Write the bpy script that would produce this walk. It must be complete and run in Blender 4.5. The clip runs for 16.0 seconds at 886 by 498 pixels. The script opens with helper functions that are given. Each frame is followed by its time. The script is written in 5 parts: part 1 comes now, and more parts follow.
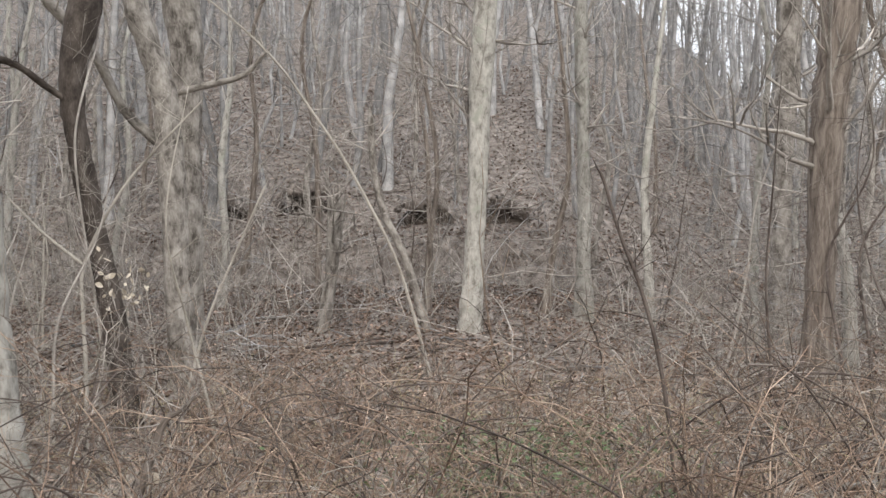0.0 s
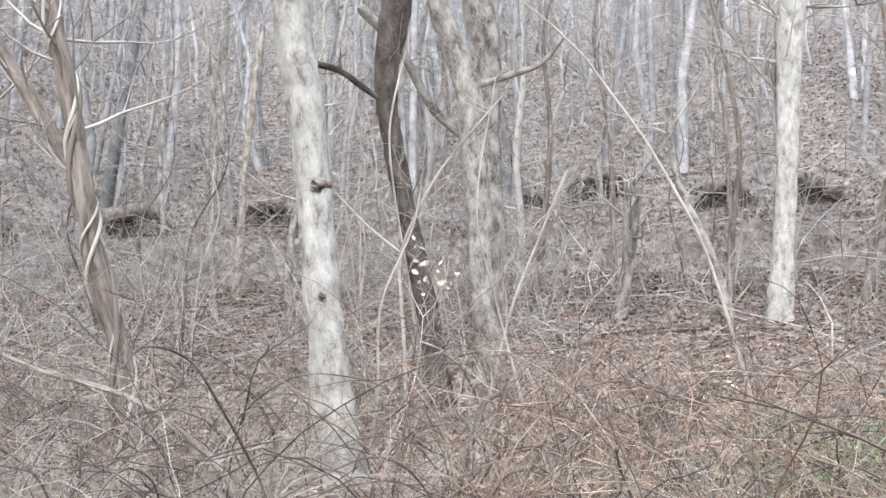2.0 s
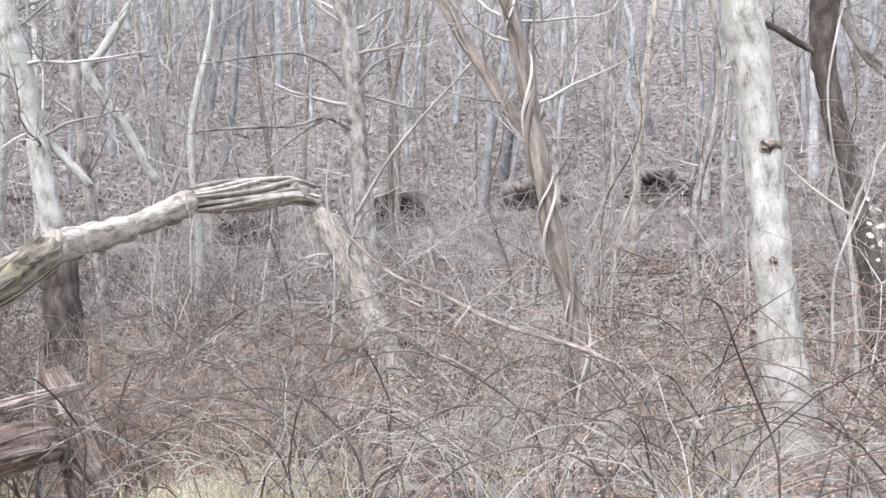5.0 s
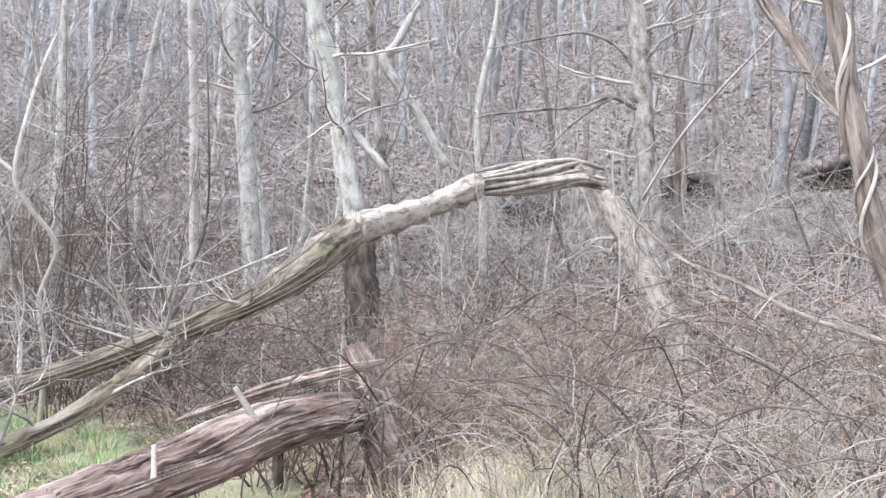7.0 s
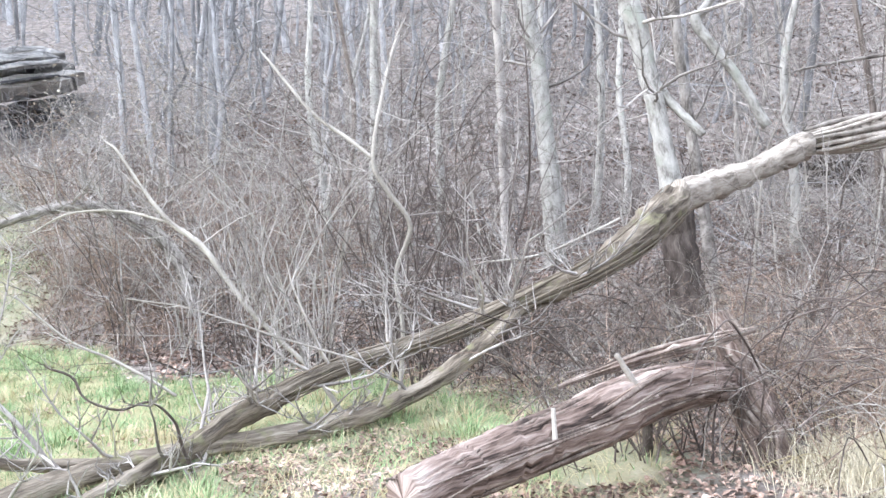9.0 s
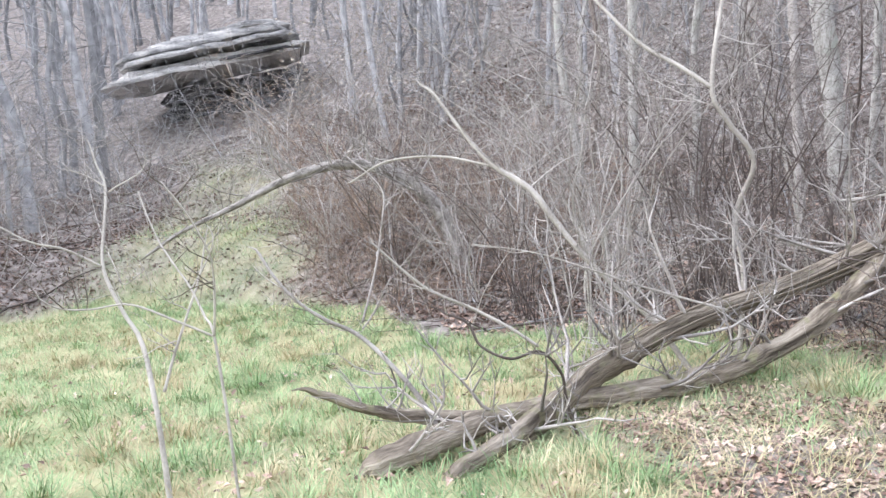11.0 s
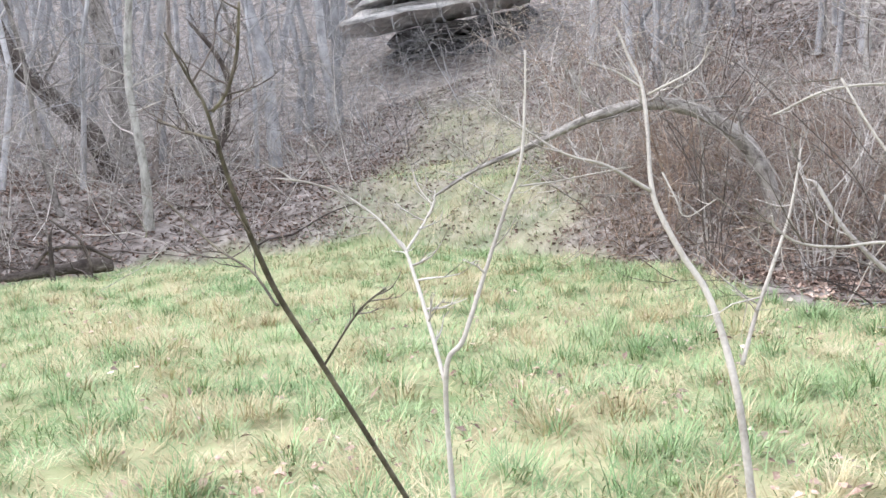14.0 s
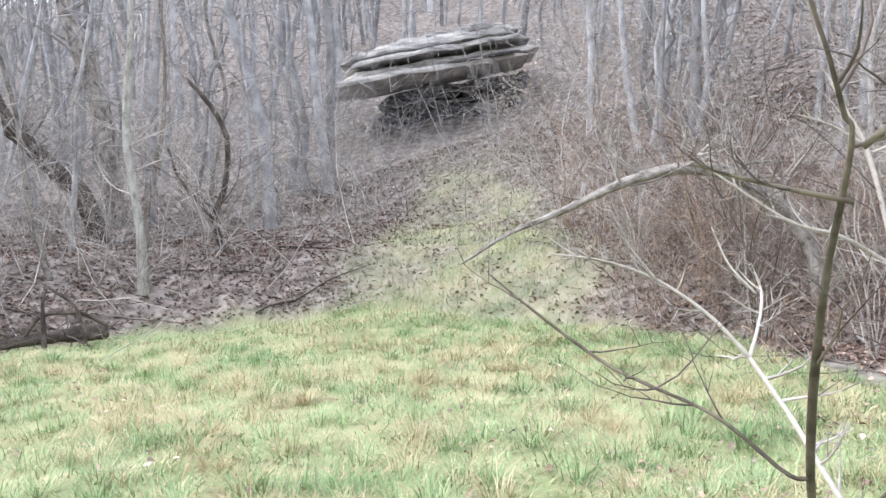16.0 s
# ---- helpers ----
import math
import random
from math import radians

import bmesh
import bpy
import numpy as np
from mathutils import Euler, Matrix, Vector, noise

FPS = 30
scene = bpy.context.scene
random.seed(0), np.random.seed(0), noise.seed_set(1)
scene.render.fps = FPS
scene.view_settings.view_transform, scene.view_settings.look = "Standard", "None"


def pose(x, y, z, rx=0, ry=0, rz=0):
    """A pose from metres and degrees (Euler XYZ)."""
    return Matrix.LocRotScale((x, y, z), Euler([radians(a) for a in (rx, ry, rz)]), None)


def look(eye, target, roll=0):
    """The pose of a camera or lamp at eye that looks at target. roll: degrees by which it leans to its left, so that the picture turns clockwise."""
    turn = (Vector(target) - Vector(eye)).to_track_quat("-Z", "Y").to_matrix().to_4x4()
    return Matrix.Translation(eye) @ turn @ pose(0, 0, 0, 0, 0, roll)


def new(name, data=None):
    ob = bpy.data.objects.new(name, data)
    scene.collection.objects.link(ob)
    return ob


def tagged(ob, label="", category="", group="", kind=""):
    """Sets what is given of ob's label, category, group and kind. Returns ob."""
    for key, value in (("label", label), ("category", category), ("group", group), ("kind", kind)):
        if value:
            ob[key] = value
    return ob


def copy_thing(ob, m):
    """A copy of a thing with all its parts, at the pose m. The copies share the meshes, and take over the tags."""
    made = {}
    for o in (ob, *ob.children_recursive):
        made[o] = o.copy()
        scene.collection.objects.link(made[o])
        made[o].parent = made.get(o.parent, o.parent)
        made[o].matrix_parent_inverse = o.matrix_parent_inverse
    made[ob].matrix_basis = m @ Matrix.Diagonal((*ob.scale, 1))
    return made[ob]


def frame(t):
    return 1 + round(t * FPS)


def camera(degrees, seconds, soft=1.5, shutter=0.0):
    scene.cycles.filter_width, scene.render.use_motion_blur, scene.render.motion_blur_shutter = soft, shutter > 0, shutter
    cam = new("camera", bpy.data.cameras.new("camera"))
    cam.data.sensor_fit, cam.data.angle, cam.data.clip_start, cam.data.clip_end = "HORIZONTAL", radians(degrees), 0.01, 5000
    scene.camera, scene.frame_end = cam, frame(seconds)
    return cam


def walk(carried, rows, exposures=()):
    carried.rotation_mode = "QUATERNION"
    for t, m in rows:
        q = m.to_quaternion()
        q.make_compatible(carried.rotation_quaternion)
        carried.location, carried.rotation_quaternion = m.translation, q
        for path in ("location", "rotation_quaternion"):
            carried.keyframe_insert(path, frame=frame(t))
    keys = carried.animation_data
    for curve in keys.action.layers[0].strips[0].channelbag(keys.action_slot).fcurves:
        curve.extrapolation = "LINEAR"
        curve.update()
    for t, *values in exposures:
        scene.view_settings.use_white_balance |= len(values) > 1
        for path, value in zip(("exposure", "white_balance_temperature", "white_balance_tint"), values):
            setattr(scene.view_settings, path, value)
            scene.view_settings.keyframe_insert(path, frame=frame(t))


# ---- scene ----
cam = camera(53.1, 16.0)
PATH = [
    (0, (0.017, 0.004, 1.686), (0.017, 2.001, 1.799), 0.4),
    (0.5, (-0.084, -0.101, 1.697), (-0.213, 1.893, 1.797), 0.3),
    (1, (-0.178, -0.142, 1.693), (-0.466, 1.835, 1.786), 0.1),
    (1.5, (-0.177, -0.091, 1.692), (-0.648, 1.851, 1.779), 0.2),
    (2, (-0.153, 0.022, 1.689), (-0.784, 1.918, 1.765), 0.5),
    (2.5, (-0.155, 0.053, 1.676), (-0.951, 1.887, 1.742), 0.6),
    (3, (-0.165, 0.057, 1.658), (-1.084, 1.832, 1.716), 0.7),
    (3.5, (-0.237, 0.017, 1.652), (-1.241, 1.746, 1.702), -0.1),
    (4, (-0.414, -0.179, 1.652), (-1.52, 1.487, 1.685), 0.2),
    (4.5, (-0.578, -0.376, 1.627), (-1.802, 1.205, 1.641), 0.8),
    (4.7, (-0.65, -0.436, 1.609), (-1.913, 1.114, 1.62), 0.6),
    (6.8, (-0.921, -0.356, 1.633), (-2.617, 0.704, 1.592), 1.3),
    (7, (-0.931, -0.385, 1.629), (-2.651, 0.635, 1.586), 1.0),
    (7.5, (-0.935, -0.501, 1.646), (-2.72, 0.4, 1.601), -0.0),
    (8, (-0.994, -0.606, 1.629), (-2.844, 0.153, 1.57), -1.1),
    (8.5, (-1.064, -0.865, 1.612), (-2.964, -0.247, 1.535), -2.1),
    (9, (-1.132, -1.065, 1.62), (-3.071, -0.588, 1.517), -1.6),
    (9.5, (-1.395, -1.231, 1.618), (-3.369, -0.923, 1.534), -0.0),
    (10, (-1.628, -1.527, 1.57), (-3.614, -1.309, 1.468), -0.5),
    (10.2, (-1.694, -1.698, 1.534), (-3.682, -1.507, 1.42), -1.6),
    (12.5, (-2.550, -3.200, 1.420), (-4.531, -3.403, 1.234), -1.0),
    (13, (-2.804, -3.569, 1.383), (-4.782, -3.836, 1.263), 0.8),
    (13.5, (-2.957, -3.986, 1.331), (-4.929, -4.263, 1.152), 0.3),
    (14, (-3.118, -4.340, 1.309), (-5.077, -4.657, 1.059), -1.0),
    (14.5, (-3.355, -4.581, 1.294), (-5.313, -4.952, 1.125), -1.1),
    (15, (-3.432, -4.852, 1.281), (-5.407, -5.132, 1.130), -1.5),
    (15.5, (-3.538, -5.084, 1.308), (-5.522, -5.290, 1.166), -1.1),
    (16, (-3.718, -5.248, 1.314), (-5.699, -5.498, 1.205), -0.4),
]
EXPOSURES = [(0.0, 0.09, 6700, 10), (0.5, 0.31, 6580, 10), (1.0, 0.57, 6380, 11), (1.5, 0.76, 6200, 11), (2.5, 1.0, 6080, 11), (3.5, 1.04, 6070, 12), (7.0, 1.08, 5950, 13), (8.5, 1.19, 5840, 12), (9.5, 1.17, 5860, 12), (10.0, 1.02, 5900, 13), (12.5, 0.87, 6060, 15), (16.0, 0.87, 6120, 14)]
walk(cam, [(t, look(eye, target, roll)) for t, eye, target, roll in PATH], EXPOSURES)


# ---- world, sun, exposure ----
world = bpy.data.worlds.new("overcast_sky")
scene.world = world
world.use_nodes = True
wn, wl = world.node_tree.nodes, world.node_tree.links
sky = wn.new("ShaderNodeTexSky")
sky.sky_type, sky.sun_disc = "NISHITA", False
sky.sun_elevation, sky.sun_rotation = radians(38), radians(200)
sky.air_density, sky.dust_density, sky.ozone_density = 1.0, 6.0, 1.0
cloud = wn.new("ShaderNodeMix")
cloud.data_type = "RGBA"
cloud.inputs[0].default_value = 0.8
wl.new(sky.outputs[0], cloud.inputs[6])
cloud.inputs[7].default_value = (9.5, 9.8, 10.4, 1)
wl.new(cloud.outputs[2], wn["Background"].inputs[0])
wn["Background"].inputs[1].default_value = 0.15
sun = new("sun", bpy.data.lights.new("sun", "SUN"))
sun.data.energy, sun.data.angle, sun.data.color = 1.4, radians(25), (1.0, 0.96, 0.9)
sun.matrix_world = look((4, -18, 18), (0, 0, 0))


# ---- materials ----
def material(name, colours, scale=6.0, rough=0.85, bump=0.3, stretch=(1, 1, 1), fine=60.0, spread=0.15, island=False, patch=None, spec=0.25, grain=False):
    """A procedural surface: a ramp of colours over noise at two sizes, with relief. patch: a second colour in blotches and their share."""
    m = bpy.data.materials.new(name)
    m.use_nodes = True
    n, l = m.node_tree.nodes, m.node_tree.links
    b = n["Principled BSDF"]
    b.inputs["Roughness"].default_value = rough
    b.inputs["Specular IOR Level"].default_value = spec
    co, mp = n.new("ShaderNodeTexCoord"), n.new("ShaderNodeMapping")
    mp.inputs["Scale"].default_value = stretch
    along = n.new("ShaderNodeAttribute")
    along.attribute_name = "grain"
    source = along.outputs["Vector"] if grain else co.outputs["Object"]
    l.new(source, mp.inputs[0])
    big, small = n.new("ShaderNodeTexNoise"), n.new("ShaderNodeTexNoise")
    big.inputs["Scale"].default_value, big.inputs["Detail"].default_value = scale, 5
    small.inputs["Scale"].default_value, small.inputs["Detail"].default_value = fine, 3
    l.new(mp.outputs[0], big.inputs[0])
    l.new(mp.outputs[0], small.inputs[0])
    mixf = n.new("ShaderNodeMath")
    mixf.operation = "MULTIPLY_ADD"
    l.new(small.outputs[0], mixf.inputs[0])
    mixf.inputs[1].default_value = 0.45
    l.new(big.outputs[0], mixf.inputs[2])
    sub = n.new("ShaderNodeMath")
    sub.operation = "SUBTRACT"
    l.new(mixf.outputs[0], sub.inputs[0])
    sub.inputs[1].default_value = 0.225
    ramp = n.new("ShaderNodeValToRGB")
    e = ramp.color_ramp.elements
    e[0].position, e[-1].position = 0.3, 0.7
    e[0].color, e[-1].color = (*colours[0], 1), (*colours[-1], 1)
    for i, c in enumerate(colours[1:-1]):
        k = e.new(0.3 + 0.4 * (i + 1) / (len(colours) - 1))
        k.color = (*c, 1)
    l.new(sub.outputs[0], ramp.inputs[0])
    out = ramp.outputs[0]
    if patch:
        pn, pr, pm = n.new("ShaderNodeTexNoise"), n.new("ShaderNodeValToRGB"), n.new("ShaderNodeMix")
        pn.inputs["Scale"].default_value, pn.inputs["Detail"].default_value = patch[2], 4
        l.new(source, pn.inputs[0])
        pr.color_ramp.elements[0].position, pr.color_ramp.elements[1].position = patch[1], patch[1] + 0.12
        l.new(pn.outputs[0], pr.inputs[0])
        pm.data_type = "RGBA"
        l.new(pr.outputs[0], pm.inputs[0])
        l.new(out, pm.inputs[6])
        pm.inputs[7].default_value = (*patch[0], 1)
        out = pm.outputs[2]
    if island:
        rnd = n.new("ShaderNodeNewGeometry").outputs["Random Per Island"]
    else:
        rnd = n.new("ShaderNodeObjectInfo").outputs["Random"]
    hsv, mr = n.new("ShaderNodeHueSaturation"), n.new("ShaderNodeMapRange")
    l.new(rnd, mr.inputs[0])
    mr.inputs[3].default_value, mr.inputs[4].default_value = 1 - spread, 1 + spread
    l.new(mr.outputs[0], hsv.inputs["Value"])
    l.new(out, hsv.inputs["Color"])
    l.new(hsv.outputs[0], b.inputs["Base Color"])
    bp = n.new("ShaderNodeBump")
    bp.inputs["Strength"].default_value, bp.inputs["Distance"].default_value = bump, 0.03
    l.new(mixf.outputs[0], bp.inputs["Height"])
    l.new(bp.outputs[0], b.inputs["Normal"])
    return m


BARK = (1, 1, 0.4)
FURROW = (1.8, 1.8, 0.22)
pale_bark = material("pale_lichen_bark", [(0.19, 0.18, 0.162), (0.35, 0.34, 0.312), (0.44, 0.43, 0.40), (0.53, 0.52, 0.485)], 13, stretch=BARK, grain=True, bump=0.6, fine=60, patch=((0.36, 0.375, 0.325), 0.57, 4.0))
grey_bark = material("grey_bark", [(0.09, 0.08, 0.07), (0.27, 0.25, 0.228), (0.43, 0.405, 0.375)], 10, stretch=BARK, grain=True, bump=0.9, fine=45)
dark_bark = material("dark_bark", [(0.04, 0.032, 0.028), (0.09, 0.075, 0.066), (0.16, 0.138, 0.122)], 10, stretch=BARK, grain=True, bump=0.7)
brown_bark = material("brown_bark", [(0.10, 0.082, 0.07), (0.21, 0.178, 0.155), (0.33, 0.29, 0.255)], 12, stretch=FURROW, grain=True, bump=1.0)
dead_wood = material("bleached_dead_wood", [(0.14, 0.12, 0.10), (0.34, 0.305, 0.265), (0.50, 0.46, 0.405)], 14, stretch=BARK, grain=True, bump=0.6)
log_bark = material("rotten_log_wood", [(0.035, 0.026, 0.022), (0.17, 0.125, 0.105), (0.30, 0.24, 0.21), (0.46, 0.40, 0.36)], 9, stretch=FURROW, grain=True, bump=0.8, fine=40)
moss_bark = material("mossy_bark", [(0.065, 0.053, 0.042), (0.225, 0.192, 0.15), (0.41, 0.365, 0.30)], 10, stretch=FURROW, grain=True, bump=1.0, fine=50, patch=((0.235, 0.225, 0.135), 0.57, 6.0))
twig_mat = material("grey_twigs", [(0.22, 0.20, 0.185), (0.37, 0.345, 0.32), (0.52, 0.49, 0.46)], 3, island=True, spread=0.45, bump=0.0)
dark_twig = material("dark_twigs", [(0.06, 0.048, 0.043), (0.115, 0.095, 0.085), (0.19, 0.163, 0.148)], 3, island=True, spread=0.4, bump=0.0)
pale_twig = material("pale_twigs", [(0.27, 0.25, 0.22), (0.40, 0.375, 0.335), (0.52, 0.49, 0.445)], 3, island=True, spread=0.25, bump=0.0)
strip_wood = material("split_wood_strips", [(0.08, 0.06, 0.05), (0.20, 0.16, 0.135), (0.36, 0.31, 0.27)], 6, stretch=(1, 1, 1), bump=0.5, spread=0.35)
dead_strip = material("weathered_splinters", [(0.20, 0.175, 0.15), (0.36, 0.325, 0.285), (0.50, 0.46, 0.41)], 6, bump=0.5, spread=0.35)
cane_mat = material("bramble_canes", [(0.11, 0.074, 0.057), (0.29, 0.212, 0.163), (0.52, 0.425, 0.345)], 3, island=True, spread=0.5, bump=0.0)
far_bark = material("far_bark", [(0.20, 0.20, 0.203), (0.32, 0.32, 0.325), (0.45, 0.45, 0.455)], 3, island=True, spread=0.4, bump=0.0)
leaf_mat = material("dry_leaves", [(0.16, 0.10, 0.076), (0.37, 0.268, 0.215), (0.60, 0.485, 0.415)], 3, island=True, spread=0.55, bump=0.0, rough=0.75)
damp_leaf = material("damp_brown_leaves", [(0.10, 0.066, 0.052), (0.19, 0.133, 0.107), (0.30, 0.222, 0.182)], 3, island=True, spread=0.5, bump=0.0, rough=0.75)
cream_leaf = material("cream_leaves", [(0.50, 0.44, 0.35), (0.60, 0.54, 0.45), (0.68, 0.63, 0.54)], 20, island=True, spread=0.15, bump=0.1)
grass_mat = material("green_grass", [(0.145, 0.245, 0.105), (0.25, 0.36, 0.17), (0.37, 0.455, 0.255)], 1.6, island=True, spread=0.35, bump=0.0, rough=0.6)
straw_mat = material("straw_grass", [(0.34, 0.285, 0.165), (0.47, 0.415, 0.25), (0.57, 0.515, 0.35)], 3, island=True, spread=0.22, bump=0.0, rough=0.7)
cream_straw = material("cream_straw", [(0.48, 0.43, 0.30), (0.62, 0.57, 0.42), (0.72, 0.67, 0.53)], 3, island=True, spread=0.25, bump=0.0, rough=0.7)
green_leaf = material("green_bramble_leaves", [(0.05, 0.09, 0.04), (0.11, 0.16, 0.075), (0.19, 0.24, 0.13)], 8, island=True, spread=0.4, bump=0.0, rough=0.5)
rock_mat = material("layered_rock", [(0.15, 0.15, 0.15), (0.37, 0.365, 0.355), (0.62, 0.60, 0.57)], 3.5, stretch=(0.35, 0.35, 2.2), bump=0.8, fine=20)
pale_rock = material("pale_sandstone_edge", [(0.27, 0.265, 0.25), (0.55, 0.535, 0.51), (0.74, 0.72, 0.69)], 3.0, stretch=(0.35, 0.35, 2.2), bump=0.8, fine=20)
# Seam rock, also painted dark to stand in for shade in the ledge's hollow
shade_seam_rock = material("seam_and_hollow_shade_rock", [(0.03, 0.03, 0.033), (0.075, 0.075, 0.08), (0.15, 0.15, 0.155)], 3.5, stretch=(0.35, 0.35, 2.2), bump=0.8, fine=20)
sapling_bark = material("olive_brown_sapling_bark", [(0.055, 0.047, 0.036), (0.115, 0.10, 0.077), (0.20, 0.178, 0.135)], 14, grain=True, bump=0.4)
# earth darkened to the shade inside the bank hollows
hollow_shade_mat = material("hollow_shade_earth", [(0.03, 0.024, 0.02), (0.065, 0.053, 0.045), (0.13, 0.108, 0.093)], 5, bump=0.8, fine=30)


def ground_material():
    m = material("leaf_litter_ground", [(0.09, 0.077, 0.068), (0.205, 0.18, 0.163), (0.36, 0.325, 0.30)], 3.6, fine=44, bump=0.45, spread=0.0)
    n, l = m.node_tree.nodes, m.node_tree.links
    hsv = [k for k in n if k.type == "HUE_SAT"][0]
    tex, ramp, mix, att = n.new("ShaderNodeTexNoise"), n.new("ShaderNodeValToRGB"), n.new("ShaderNodeMix"), n.new("ShaderNodeAttribute")
    co = [k for k in n if k.type == "TEX_COORD"][0]
    l.new(co.outputs["Object"], tex.inputs[0])
    tex.inputs["Scale"].default_value, tex.inputs["Detail"].default_value = 1.1, 8
    e = ramp.color_ramp.elements
    e[0].position, e[1].position = 0.35, 0.65
    e[0].color, e[1].color = (0.19, 0.25, 0.11, 1), (0.42, 0.40, 0.24, 1)
    l.new(tex.outputs[0], ramp.inputs[0])
    att.attribute_name = "lawn"
    mix.data_type = "RGBA"
    l.new(att.outputs["Fac"], mix.inputs[0])
    l.new(hsv.outputs[0], mix.inputs[6])
    l.new(ramp.outputs[0], mix.inputs[7])
    l.new(mix.outputs[2], n["Principled BSDF"].inputs["Base Color"])
    return m


ground_mat = ground_material()


# ---- mesh helpers ----
def unit(v):
    return v / np.maximum(np.linalg.norm(v, axis=-1, keepdims=True), 1e-9)


def tubes(P, R, sides=5, rough=0.0, rng=None):
    """Quads of M tapering tubes: P (M, n, 3) axis points, R (M, n) radii. Returns vertices and quads."""
    P, R = np.asarray(P, float), np.asarray(R, float)
    M, n, _ = P.shape
    T = np.empty_like(P)
    T[:, 1:-1], T[:, 0], T[:, -1] = P[:, 2:] - P[:, :-2], P[:, 1] - P[:, 0], P[:, -1] - P[:, -2]
    T = unit(T)
    ax = np.argmin(np.abs(T.mean(1)), 1)
    ref = np.eye(3)[ax][:, None, :]
    U = unit(np.cross(T, np.broadcast_to(ref, T.shape)))
    W = np.cross(T, U)
    a = np.arange(sides) * 2 * math.pi / sides
    rr = R[:, :, None] * np.ones(sides)
    if rough:
        rr = rr * (1 + 0.6 * rough * (rng.random(rr.shape) - 0.5) + 2 * rough * (rng.random((M, 1, sides)) - 0.5))
    V = P[:, :, None] + rr[..., None] * (U[:, :, None] * np.cos(a)[:, None] + W[:, :, None] * np.sin(a)[:, None])
    idx = np.arange(M * n * sides).reshape(M, n, sides)
    nx = np.roll(idx, -1, 2)
    Q = np.stack([idx[:, :-1], nx[:, :-1], nx[:, 1:], idx[:, 1:]], -1).reshape(-1, 4)
    return V.reshape(-1, 3), Q


def join(chunks):
    Vs, Qs, k = [], [], 0
    for V, Q in chunks:
        Vs.append(V)
        Qs.append(Q + k)
        k += len(V)
    return np.concatenate(Vs), np.concatenate(Qs)


def quad_mesh(name, V, Q, mat, smooth=True, grain=None):
    me = bpy.data.meshes.new(name)
    me.vertices.add(len(V))
    me.vertices.foreach_set("co", np.asarray(V, np.float32).ravel())
    me.loops.add(Q.size)
    me.loops.foreach_set("vertex_index", np.asarray(Q, np.int32).ravel())
    me.polygons.add(len(Q))
    me.polygons.foreach_set("loop_start", np.arange(len(Q), dtype=np.int32) * 4)
    me.update(calc_edges=True)
    me.polygons.foreach_set("use_smooth", np.full(len(Q), smooth))
    me.materials.append(mat)
    if grain is not None:
        me.attributes.new("grain", "FLOAT_VECTOR", "POINT").data.foreach_set("vector", np.asarray(grain, np.float32).ravel())
    return me


def part(name, VQ, mat, parent, label="", smooth=True):
    """One mesh object under a thing; the vertices are given in the world and stored from the thing's base."""
    V, Q = VQ[:2]
    base = np.array(parent.matrix_basis.translation)
    if parent.parent:
        base = base + np.array(parent.parent.matrix_basis.translation)
    ob = new(name, quad_mesh(name, V - base, Q, mat, smooth, VQ[2] if len(VQ) > 2 else None))
    ob.parent = parent
    if label:
        tagged(ob, label)
    return ob


def thing(name, base, label, category, group=""):
    ob = new(name)
    ob.location = base
    return tagged(ob, label, category, group)


def stuff(name, VQ, mat, label, category, smooth=True):
    ob = new(name, quad_mesh(name, VQ[0], VQ[1], mat, smooth))
    return tagged(ob, label, category, kind="stuff")


def spline(pts, per=6):
    """Catmull-Rom through rows of any width."""
    p = np.asarray(pts, float)
    if len(p) == 2:
        s = np.linspace(0, 1, per * 2)[:, None]
        return p[0] * (1 - s) + p[1] * s
    q = np.vstack([2 * p[0] - p[1], p, 2 * p[-1] - p[-2]])
    out = []
    for i in range(1, len(q) - 2):
        s = np.linspace(0, 1, per, endpoint=False)[:, None]
        a, b, c, d = q[i - 1], q[i], q[i + 1], q[i + 2]
        out.append(0.5 * (2 * b + (c - a) * s + (2 * a - 5 * b + 4 * c - d) * s ** 2 + (3 * b - a - 3 * c + d) * s ** 3))
    out.append(p[-1:])
    r = np.vstack(out)
    r[:, 3:] = np.maximum(r[:, 3:], 0.001)
    return r


